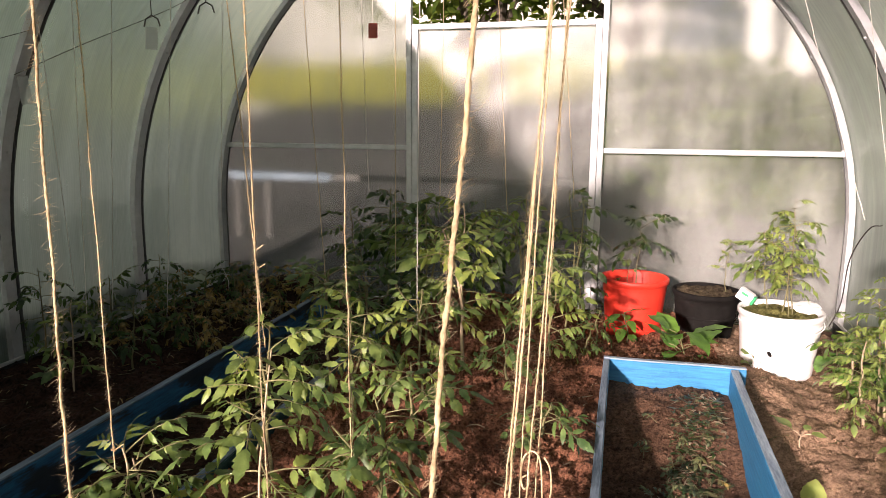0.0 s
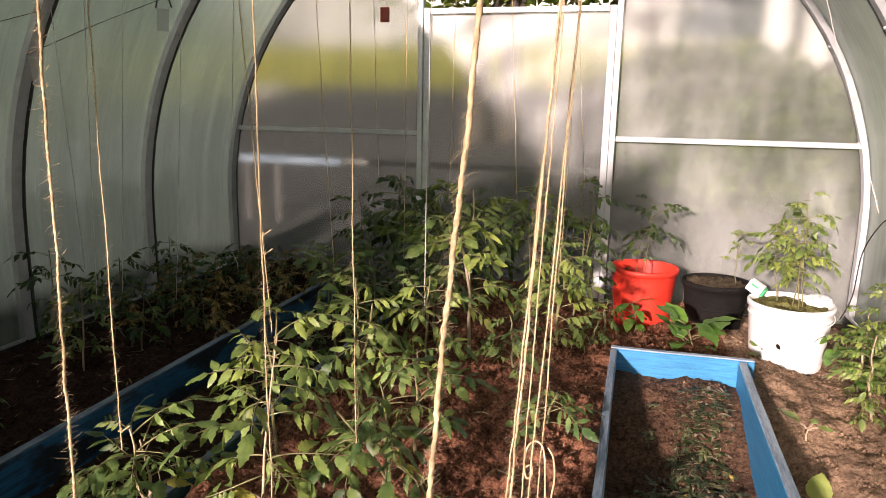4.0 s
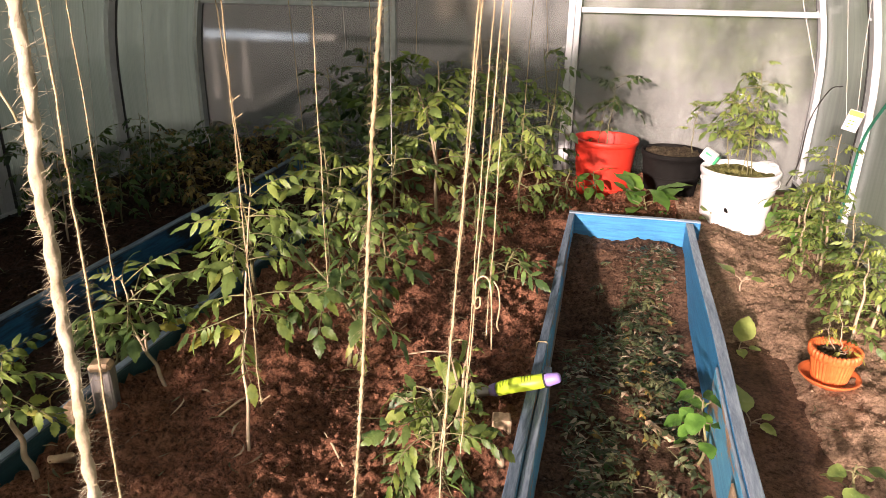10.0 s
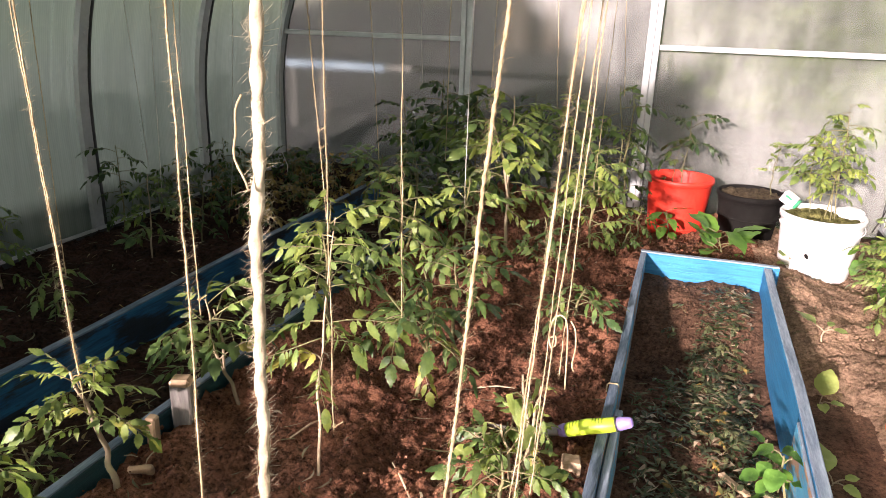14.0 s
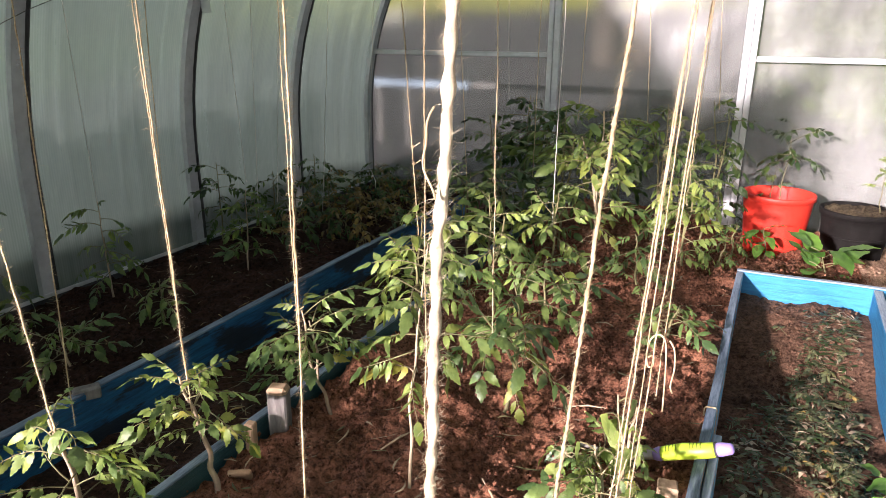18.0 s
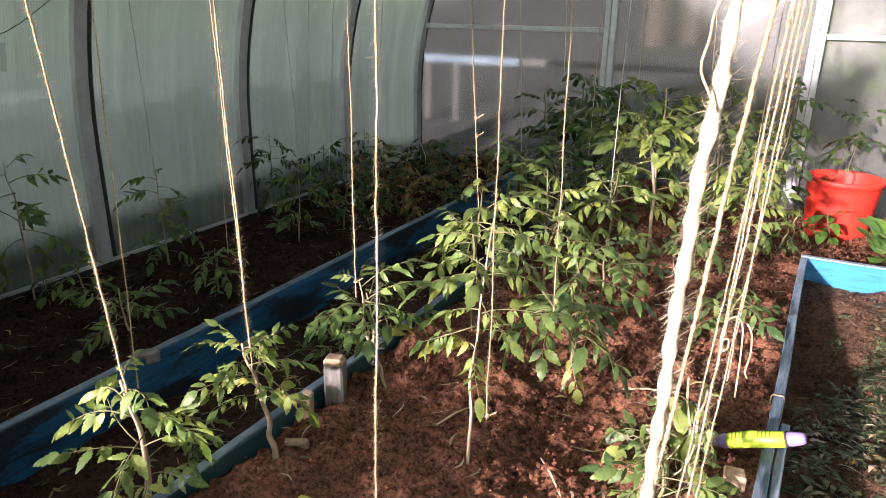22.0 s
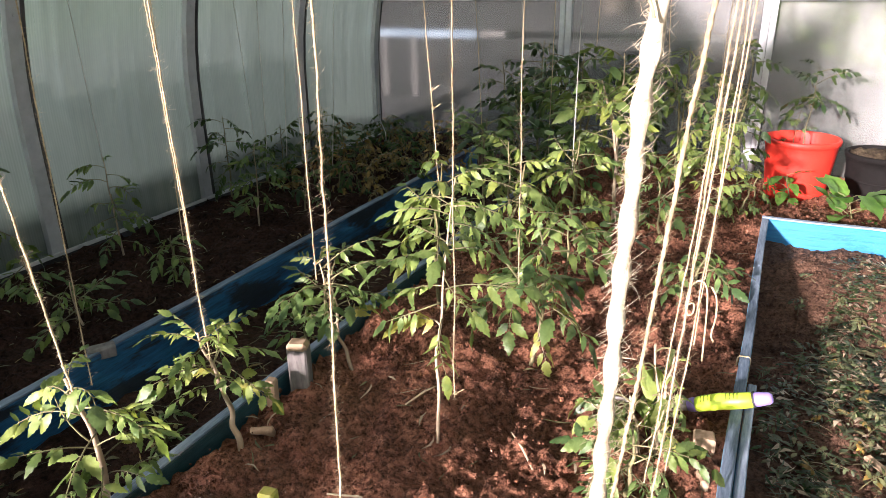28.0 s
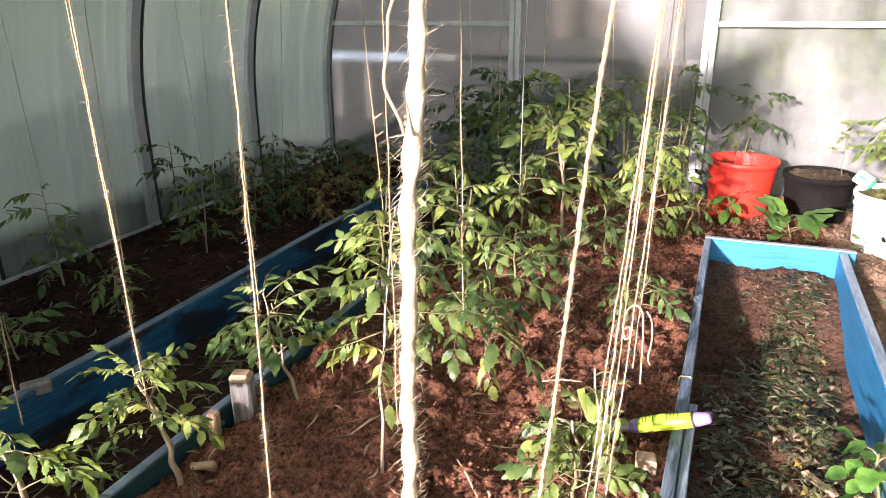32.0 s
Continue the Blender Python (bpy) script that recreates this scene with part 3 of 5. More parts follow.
# ---- the country behind: dug earth, meadow, trees, a white rail ----
def tree(x, y, h, crown_r, seed, trunk_mat, name="tree", label="leafy tree behind the greenhouse", lean=0.0, crown_z=0.55, clumps=260):
    rnd = random.Random(seed)
    root = tagged(new(name), label, "tree")
    root.location = (x, y, 0.1)
    line = [(lean * t * t * h + 0.05 * rnd.uniform(-1, 1) * t, 0.05 * rnd.uniform(-1, 1) * t, h * t) for t in (0, 0.2, 0.4, 0.6, 0.8, 0.95)]
    mesh_ob("trunk", *tube(line, [h * 0.035 * (1 - 0.75 * k / 5) for k in range(6)], 9), trunk_mat, root)
    limbs = []
    for k in range(9):
        b = Vector(line[rnd.choice((2, 3, 3, 4))])
        a = rnd.uniform(0, 6.28)
        e = b + Vector((math.cos(a), math.sin(a), 0.7)) * crown_r * rnd.uniform(0.4, 0.8)
        limbs.append(tube([b, (b + e) / 2 + Vector((0, 0, 0.1)), e], [h * 0.012, h * 0.008, h * 0.003], 6))
    mesh_ob("limb", *joined(limbs), trunk_mat, root)
    verts, faces = [], []
    for k in range(clumps):
        a, u = rnd.uniform(0, 6.28), rnd.random() ** 0.5
        zz = rnd.uniform(-1, 1)
        c = Vector((math.cos(a) * u * crown_r, math.sin(a) * u * crown_r, h * crown_z + (1 - u * u * 0.6) * crown_r * 0.9 * zz + crown_r * 0.4))
        for q in range(16):
            p = c + Vector([rnd.gauss(0, 0.13) * crown_r for _ in range(3)])
            d = Vector([rnd.gauss(0, 1) for _ in range(3)]).normalized() * rnd.uniform(0.05, 0.10)
            w = d.orthogonal().normalized() * d.length * 0.55
            o = len(verts)
            verts += [tuple(p - d), tuple(p + w), tuple(p + d), tuple(p - w)]
            faces.append((o, o + 1, o + 2, o + 3))
    tagged(mesh_ob("crown", verts, faces, TREE_LEAF, root), kind="stuff")
    return root


TREE_LEAF = leaf_material("tree_leaf", (0.06, 0.11, 0.02), (0.16, 0.22, 0.04), (0.2, 0.26, 0.08), 0.4)
BARK = simple("dark_bark", (0.06, 0.05, 0.04), (0.17, 0.14, 0.11), 12, 0.9, 0, 0.8, 0.02, (1, 1, 0.3))
BIRCH = simple("white_bark", (0.55, 0.53, 0.50), (0.85, 0.84, 0.80), 10, 0.8, 0, 0.4, 0.01)
tree(-1.30, 8.2, 4.6, 1.7, 3, BARK, label="garden apple tree seen through the open hatch", crown_z=0.60, clumps=260)
tree(-0.98, 8.5, 4.2, 1.5, 4, BARK, label="garden apple tree seen through the open hatch", crown_z=0.60, clumps=220)
tree(0.6, 9.0, 4.4, 1.5, 7, BARK, crown_z=0.68, clumps=130)
tree(2.1, 9.5, 5.0, 1.9, 5, BARK, crown_z=0.46, clumps=110)
tree(4.4, 10.5, 5.5, 2.2, 6, BARK, crown_z=0.4)
# two white trunks stand in for bright upright reflections in the end panel
tree(1.55, 6.4, 4.4, 0.9, 8, BIRCH, label="white-barked tree standing in for a bright reflection in the end panel", crown_z=0.7, clumps=90)
tree(1.95, 6.9, 4.6, 0.9, 9, BIRCH, label="white-barked tree standing in for a bright reflection in the end panel", crown_z=0.7, clumps=90)
tree(-17.5, 20, 6.5, 3.2, 11, BARK)
tree(7.0, 22, 7.0, 3.6, 13, BARK)
tree(1.55, 5.6, 1.25, 0.62, 21, BARK, "garden_shrub", "round leafy shrub behind the greenhouse", crown_z=0.30, clumps=150)
tree(1.02, 5.9, 1.5, 0.6, 22, BARK, "garden_shrub", "round leafy shrub behind the greenhouse", crown_z=0.45, clumps=150)
DUG = soil_material("dug_field", (0.077, 0.074, 0.072), (0.19, 0.184, 0.178), (0.18, 0.15, 0.12))
earth("dug_field", -7.0, 6.0, 3.6, 16.0, 0.2, lambda x, y: 0.13 + 0.108 * (y - 3.6) + 0.05 * fbm(x, y, 2), DUG, "bare dug field behind the greenhouse", "field")
GOLD = simple("sunlit_meadow", (0.30, 0.32, 0.04), (0.52, 0.50, 0.08), 4, 0.9, 0, 0.5, 0.03)
earth("meadow_bank", -15.0, 12.0, 16.0, 26.0, 1.0, lambda x, y: 1.44 + 0.19 * (y - 16), GOLD, "bright yellow-green meadow bank in the distance", "meadow")
CREAM = simple("cream_render", (0.42, 0.41, 0.38), (0.55, 0.54, 0.50), 1.2, 0.85, 0, 0.3, 0.01)
BLOCK_WALL = simple("pale_block_render", (0.56, 0.54, 0.48), (0.70, 0.68, 0.62), 1.5, 0.85, 0, 0.3, 0.01)
SLATE = simple("grey_roof_sheet", (0.16, 0.16, 0.17), (0.28, 0.28, 0.29), 3, 0.7)
DARKPANE = simple("dark_window_glass", (0.03, 0.035, 0.04), (0.06, 0.07, 0.08), 3, 0.15)
# house added so the upper end panels look onto a bright sunlit face
house = tagged(new("added_far_house"), "added long cream house that brightens the upper end panels", "house")
part("wall", box_bm(-17.0, 1.6, 27.0, 34.0, 0.0, 10.4, 0.02), CREAM, house)
part("roof", box_bm(-17.4, 2.0, 26.6, 34.4, 10.42, 10.9, 0.05), SLATE, house)
for k in range(6):
    w = part("window", box_bm(-15.6 + 2.9 * k, -14.4 + 2.9 * k, 26.93, 26.995, 6.6, 8.0, 0.01), CREAM, house)
    part("pane", box_bm(-15.5 + 2.9 * k, -14.5 + 2.9 * k, 26.90, 26.928, 6.7, 7.9, 0.0), DARKPANE, w)
# made-up pale building, added as a bright face behind the right wall
bright_block = tagged(new("added_pale_block"), "added pale building that brightens the right wall sheets", "building")
part("wall", box_bm(2.45, 11.0, 6.2, 10.0, 0.05, 3.1, 0.02), BLOCK_WALL, bright_block)
part("roof", box_bm(2.25, 11.2, 6.0, 10.2, 3.102, 3.3, 0.03), SLATE, bright_block)
rail = tagged(new("garden_rail"), "white painted garden rail behind the greenhouse", "rail")
part("bar", box_bm(-2.08, -1.33, 4.40, 4.44, 0.63, 0.675, 0.004), EDGE, rail)
part("far_bar", box_bm(-1.325, 0.35, 4.41, 4.43, 0.64, 0.672, 0.003), WOOD_GREY, rail)
for k in range(2):
    part("post", box_bm(-2.06 + k * 0.23, -2.035 + k * 0.23, 4.445, 4.47, 0.08, 0.66, 0.004), WOOD_GREY, rail)


# ---- leaves and plants ----
def leaflet(length, width, rnd, seg=13, fold=0.35, droop=0.5, serr=0.15, roundish=False, lobes=0):
    """One blade along +x from the origin: folded at the midrib, toothed or lobed, waved and drooping."""
    mids, lefts, rights = [], [], []
    ph = rnd.uniform(0, 6.28)
    for k in range(seg + 1):
        u = k / seg
        w = width * (u ** 0.62 * (1 - u) ** 1.0 / 0.345 if not roundish else u ** 0.45 * (1 - u) ** 0.75 / 0.452)
        x = length * u
        z = -droop * length * u * u * 0.6
        mids.append((x, 0, z))
        for side, row in ((1, lefts), (-1, rights)):
            if lobes:
                c = (u * lobes + (0.18 if side > 0 else 0)) % 1.0
                cut = 0.74 + 0.42 * c
                fx = length * 0.055 * c
            else:
                cut = 1 + (serr if k % 2 else -serr) * (0 < k < seg)
                fx = length * 0.04 * (k % 2)
            ww = w * cut
            lift = ww * fold * 0.8 + 0.10 * width * math.sin(ph + u * 9 + side) + 0.05 * width * rnd.uniform(-1, 1)
            row.append((x + fx * (1 - u), side * ww, z + lift))
    n = seg + 1
    verts = mids + lefts + rights
    faces = []
    for k in range(seg):
        if k == 0:
            faces += [(0, 1, n + 1), (0, 2 * n + 1, 1)]
        elif k == seg - 1:
            faces += [(k, seg, n + k), (k, 2 * n + k, seg)]
        else:
            faces += [(k, k + 1, n + k + 1, n + k), (k, 2 * n + k, 2 * n + k + 1, k + 1)]
    return verts, faces


def put(vf, m):
    return [tuple(m @ Vector(v)) for v in vf[0]], vf[1]


def compound_leaf(seed, length=0.17, pairs=3, size=0.055, droop=0.6, wide=0.20):
    """Tomato leaf: a bowed stalk with paired toothed leaflets and one at the tip. Slot 0 blades, slot 1 stalk."""
    rnd = random.Random(seed)
    line = []
    for k in range(7):
        u = k / 6
        line.append(Vector((length * (u - 0.12 * u * u), 0.012 * math.sin(u * 3 + seed), length * (0.22 * u - droop * u * u * 0.75))))
    blades, stalks = [], []

    def at(u):
        f = u * 6
        k = min(int(f), 5)
        p = line[k].lerp(line[k + 1], f - k)
        d = (line[k + 1] - line[k]).normalized()
        return p, d
    spots = [(0.40 + 0.44 * k / max(1, pairs - 1), 1.0 - 0.12 * abs(k - 1)) for k in range(pairs)]
    spots += [(0.49 + 0.4 * k / pairs, 0.38) for k in range(pairs - 1)]
    for u, s in spots:
        for side in (-1, 1):
            p, d = at(min(1, u + rnd.uniform(-0.03, 0.03)))
            turn = math.atan2(d.y, d.x) + side * radians(rnd.uniform(42, 72))
            L = size * s * rnd.uniform(0.75, 1.15)
            q = p + Matrix.Rotation(turn, 3, "Z") @ Vector((0.10 * L, 0, 0))
            m = Matrix.Translation(q) @ Matrix.Rotation(turn, 4, "Z") @ Matrix.Rotation(radians(rnd.uniform(-6, 50)), 4, "Y") @ Matrix.Rotation(side * radians(rnd.uniform(-36, 26)), 4, "X")
            blades.append(put(leaflet(L, L * wide, rnd, 15 if s > 0.5 else 9, rnd.choice((-0.4, -0.25, -0.15, 0.25)), rnd.uniform(0.2, 1.1), lobes=(5 if s > 0.5 else 3)), m))
            stalks.append(tube([p, q + (q - p) * 0.5], [0.0011, 0.0008], 4))
    p, d = at(1.0)
    L = size * rnd.uniform(1.0, 1.2)
    m = Matrix.Translation(p) @ Matrix.Rotation(math.asin(max(-1, min(1, -d.z))), 4, "Y")
    blades.append(put(leaflet(L, L * wide * 1.1, rnd, 16, -0.3, 0.6, lobes=5), m))
    v1, f1 = joined(blades)
    v2, f2 = joined([tube(line, [0.0022 - 0.0014 * k / 6 for k in range(7)], 5)] + stalks)
    o = len(v1)
    return v1 + v2, f1 + [tuple(i + o for i in q) for q in f2], [0] * len(f1) + [1] * len(f2)


def leaf_mesh(data, mat, stalk, name="leaf"):
    me = bpy.data.meshes.new(name)
    me.from_pydata(data[0], [], data[1])
    me.materials.append(mat)
    me.materials.append(stalk)
    me.polygons.foreach_set("material_index", data[2])
    me.polygons.foreach_set("use_smooth", [True] * len(me.polygons))
    return me


SHAPES = [compound_leaf(s, 0.165 + 0.02 * (s % 3), 3 + (s % 4 > 2), 0.057, 0.35 + 0.16 * (s % 4), 0.200 + 0.026 * (s % 3)) for s in range(12)]
FERNY = [compound_leaf(40 + s, 0.15, 4, 0.045, 0.3 + 0.1 * s, 0.23) for s in range(4)]
LIMP = [compound_leaf(60 + s, 0.13, 3, 0.060, 0.9 + 0.12 * s, 0.21) for s in range(4)]
LEAVES = {
    "green": [leaf_mesh(d, LEAF, STEM) for d in SHAPES],
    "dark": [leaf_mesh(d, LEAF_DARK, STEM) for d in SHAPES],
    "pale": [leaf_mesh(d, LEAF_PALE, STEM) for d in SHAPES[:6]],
    "yellow": [leaf_mesh(d, LEAF_YELLOW, STEM_PALE) for d in LIMP[:2]],
    "ferny_pale": [leaf_mesh(d, LEAF_PALE, STEM) for d in FERNY],
    "limp": [leaf_mesh(d, LEAF, STEM) for d in LIMP],
    "limp_pale": [leaf_mesh(d, LEAF_PALE, STEM_PALE) for d in LIMP],
    "wilt": [leaf_mesh(d, LEAF_WILT, STEM) for d in SHAPES[:6]],
    "brown": [leaf_mesh(compound_leaf(80 + s, 0.12, 3, 0.055, 0.5 + 0.1 * s, 0.26), LEAF_BROWN, STEM) for s in range(5)],
}


def tomato(x, y, z, h, kind, leaves, size, seed, top=None, first=0.3, stem_mat=None, r=0.0045, name="tomato_plant",
           label="young green tomato plant tied to a string", yellow=0, cat="plant", side_shoot=False):
    """A stem from its foot to top (x, y, z offsets), with compound leaves set round it."""
    rnd = random.Random(seed)
    root = tagged(new(name), label, cat, "tomato plants" if name == "tomato_plant" else "")
    root.location = (x, y, z)
    top = Vector(top or (rnd.uniform(-0.03, 0.03), rnd.uniform(-0.03, 0.03), h))
    bow = Vector((rnd.uniform(-1, 1), rnd.uniform(-1, 1), 0)) * 0.06 * top.length
    line = []
    for k in range(9):
        u = k / 8
        line.append(top * u + bow * math.sin(math.pi * u) + Vector((rnd.uniform(-1, 1), rnd.uniform(-1, 1), 0)) * 0.004 * (0 < k < 8))
    line[0].z -= 0.03
    smooth_stem = soft_line(line, 3)
    mesh_ob("stem", *tube(smooth_stem, [r * (1.1 - 0.75 * k / (len(smooth_stem) - 1)) for k in range(len(smooth_stem))], 7), stem_mat or STEM, root, smooth=True)
    if side_shoot:
        b = line[3]
        e = b + Vector((rnd.uniform(-1, 1) * 0.07, rnd.uniform(-1, 1) * 0.07, 0.5 * top.z))
        mesh_ob("side_shoot", *tube([b, b.lerp(e, 0.5) + Vector((0.01, 0, 0)), e], [r * 0.8, r * 0.7, r * 0.4], 6), stem_mat or STEM, root)
    a = rnd.uniform(0, 6.28)
    leaves = round(leaves * (1.3 if y < 1.7 else 1.7))
    for k in range(leaves):
        u = first + (1 - first) * (k + 0.4) / leaves
        f = u * 8
        i = min(int(f), 7)
        p = line[i].lerp(line[i + 1], f - i)
        if side_shoot and k % 3 == 2:
            p = b.lerp(e, rnd.uniform(0.4, 1))
        a += 2.4 + rnd.uniform(-0.5, 0.5)
        s = 0.715 * size * (0.62 + 0.6 * math.sin(math.pi * min(1, 0.25 + 0.72 * (1 - u)))) * rnd.uniform(0.85, 1.15)
        if k == leaves - 1:
            s *= 0.6
        pitch = -18 * u + rnd.uniform(-22, 34)
        bank = LEAVES["yellow"] if k < yellow else LEAVES[kind]
        ob = new("leaf", rnd.choice(bank))
        ob.parent = root
        ob.matrix_basis = Matrix.LocRotScale(p, Euler((radians(rnd.uniform(-40, 40)), radians(pitch), a)), (s, s, s))
    return root


# middle bed, near to far
tomato(0.082, 0.945, 0.235, 0.42, "pale", 14, 0.72, 1, top=(-0.02, 0.12, 0.46), first=0.46, stem_mat=STEM_PALE, r=0.0030, yellow=1, label="tall thin tomato plant with a bare lower stem, tied up")
tomato(0.115, 1.29, 0.235, 0.33, "green", 14, 0.86, 2, top=(0.01, 0.02, 0.30), first=0.36, side_shoot=True, yellow=2, label="bushy tomato plant with large drooping leaves")
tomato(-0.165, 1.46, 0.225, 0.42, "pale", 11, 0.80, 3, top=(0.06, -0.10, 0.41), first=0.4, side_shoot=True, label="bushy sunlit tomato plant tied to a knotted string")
tomato(-0.205, 1.15, 0.225, 0.25, "green", 15, 0.78, 4, top=(-0.05, -0.03, 0.25), first=0.5, stem_mat=STEM_PALE, r=0.004, side_shoot=True, yellow=1, label="spreading tomato plant beside the green board")
tomato(-0.245, 0.84, 0.225, 0.25, "pale", 14, 0.60, 5, top=(-0.005, -0.045, 0.26), first=0.55, stem_mat=STEM_PALE, r=0.0055, yellow=2, label="small wilting tomato plant with pale curled leaves")
# pale leaves here stand in for sunlight on the plant
tomato(-0.345, 0.625, 0.17, 0.40, "pale", 12, 0.64, 6, top=(0.15, -0.08, 0.39), first=0.36, stem_mat=STEM_PALE, r=0.0065, label="leaning tomato plant with a thick pale stem")
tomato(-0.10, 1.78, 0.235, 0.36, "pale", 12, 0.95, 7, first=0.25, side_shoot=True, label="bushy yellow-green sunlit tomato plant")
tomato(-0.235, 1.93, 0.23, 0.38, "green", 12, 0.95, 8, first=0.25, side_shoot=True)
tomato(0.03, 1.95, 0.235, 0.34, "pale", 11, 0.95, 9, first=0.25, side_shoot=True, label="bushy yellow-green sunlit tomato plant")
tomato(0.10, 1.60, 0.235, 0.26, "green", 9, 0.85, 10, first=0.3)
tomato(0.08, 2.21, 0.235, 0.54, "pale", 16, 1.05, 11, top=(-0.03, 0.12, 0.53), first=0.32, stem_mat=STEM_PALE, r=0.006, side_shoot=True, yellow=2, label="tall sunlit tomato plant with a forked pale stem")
tomato(-0.10, 2.42, 0.23, 0.52, "green", 16, 1.15, 12, first=0.15, side_shoot=True)
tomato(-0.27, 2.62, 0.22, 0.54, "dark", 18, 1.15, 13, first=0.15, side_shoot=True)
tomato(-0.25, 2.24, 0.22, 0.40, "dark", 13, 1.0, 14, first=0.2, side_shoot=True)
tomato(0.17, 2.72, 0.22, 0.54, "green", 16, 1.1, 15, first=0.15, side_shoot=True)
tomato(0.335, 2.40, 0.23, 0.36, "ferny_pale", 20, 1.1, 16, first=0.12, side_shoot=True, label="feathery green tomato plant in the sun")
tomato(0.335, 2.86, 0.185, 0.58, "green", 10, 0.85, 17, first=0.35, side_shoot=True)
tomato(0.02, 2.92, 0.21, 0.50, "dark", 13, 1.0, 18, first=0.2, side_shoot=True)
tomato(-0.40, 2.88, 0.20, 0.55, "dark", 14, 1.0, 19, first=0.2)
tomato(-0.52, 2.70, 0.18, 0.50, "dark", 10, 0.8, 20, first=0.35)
tomato(0.24, 2.10, 0.235, 0.20, "green", 7, 0.75, 21, first=0.2)
tomato(0.372, 1.79, 0.235, 0.13, "green", 8, 0.72, 22, first=0.15, label="small tomato plant standing alone in bare soil")
tomato(0.43, 2.52, 0.225, 0.12, "green", 6, 0.5, 23, first=0.15, label="small tomato plant beside the board corner")
tomato(0.40, 1.09, 0.235, 0.20, "limp_pale", 6, 0.42, 24, first=0.3, stem_mat=STEM_PALE, yellow=2, label="limp pale tomato plant tied with several strings")
tomato(0.380, 0.985, 0.235, 0.13, "green", 14, 0.66, 25, first=0.1, label="small limp tomato plant near the board")
tomato(0.33, 1.20, 0.235, 0.07, "limp", 8, 0.9, 26, first=0.1, label="limp tomato seedling lying on the soil")
# far red-bucket side
for k, (x, y, h, s, kind) in enumerate(((0.47, 2.86, 0.14, 0.5, "green"), (0.40, 3.05, 0.42, 0.8, "dark"))):
    tomato(x, y, 0.17, h, kind, 7, s, 30 + k, first=0.15)

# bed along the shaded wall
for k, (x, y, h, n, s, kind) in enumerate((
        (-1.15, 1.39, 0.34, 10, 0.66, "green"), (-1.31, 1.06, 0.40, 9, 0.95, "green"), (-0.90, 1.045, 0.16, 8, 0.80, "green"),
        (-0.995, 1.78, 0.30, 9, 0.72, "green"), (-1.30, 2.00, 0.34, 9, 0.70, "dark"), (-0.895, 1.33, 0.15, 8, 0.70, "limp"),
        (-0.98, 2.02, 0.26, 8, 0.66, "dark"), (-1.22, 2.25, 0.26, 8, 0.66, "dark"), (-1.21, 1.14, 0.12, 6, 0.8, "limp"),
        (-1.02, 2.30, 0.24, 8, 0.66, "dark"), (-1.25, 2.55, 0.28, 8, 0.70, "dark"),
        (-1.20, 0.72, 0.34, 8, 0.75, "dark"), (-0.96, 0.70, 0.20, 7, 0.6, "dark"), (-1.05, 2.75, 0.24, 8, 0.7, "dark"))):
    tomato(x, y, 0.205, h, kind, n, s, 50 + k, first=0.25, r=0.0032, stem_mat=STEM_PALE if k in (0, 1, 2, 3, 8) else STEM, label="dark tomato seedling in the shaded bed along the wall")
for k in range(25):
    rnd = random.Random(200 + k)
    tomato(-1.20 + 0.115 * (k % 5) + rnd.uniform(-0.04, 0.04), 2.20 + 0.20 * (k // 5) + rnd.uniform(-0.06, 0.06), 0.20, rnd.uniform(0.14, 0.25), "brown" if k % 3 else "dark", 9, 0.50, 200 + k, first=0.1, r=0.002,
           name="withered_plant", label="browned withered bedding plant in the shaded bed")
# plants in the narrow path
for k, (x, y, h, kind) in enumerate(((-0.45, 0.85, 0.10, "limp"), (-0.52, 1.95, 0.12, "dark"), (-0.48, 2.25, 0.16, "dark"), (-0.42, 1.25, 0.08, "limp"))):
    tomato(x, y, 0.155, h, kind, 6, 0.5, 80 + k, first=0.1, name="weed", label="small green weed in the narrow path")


# ---- broad-leaved plants ----
def blade_mesh(seed, length, width, mat, roundish, droop=0.4):
    rnd = random.Random(seed)
    v, f = leaflet(length, width, rnd, 12, 0.18, droop, 0.025, roundish)
    return leaf_mesh((v, f, [0] * len(f)), mat, STEM)


PEPPER = [blade_mesh(s, 0.075, 0.021, LEAF_PEPPER, False) for s in range(4)]
ROUND = [blade_mesh(10 + s, 0.075, 0.036, LEAF_PALE, True) for s in range(4)]
BRIGHT = [blade_mesh(60 + s, 0.070, 0.032, LEAF_PEPPER, True) for s in range(4)]
SEED_LEAF = leaf_material("seed_leaf", (0.17, 0.25, 0.08), (0.32, 0.41, 0.17), (0.40, 0.47, 0.26))
COTYL = [blade_mesh(20 + s, 0.068, 0.024, SEED_LEAF, False, 0.45) for s in range(3)]
OVAL = [blade_mesh(40 + s, 0.095, 0.031, LEAF_PEPPER, False, 0.5) for s in range(4)]
BIGLEAF = [blade_mesh(30 + s, 0.10, 0.050, LEAF_PEPPER, True, 0.5) for s in range(3)]


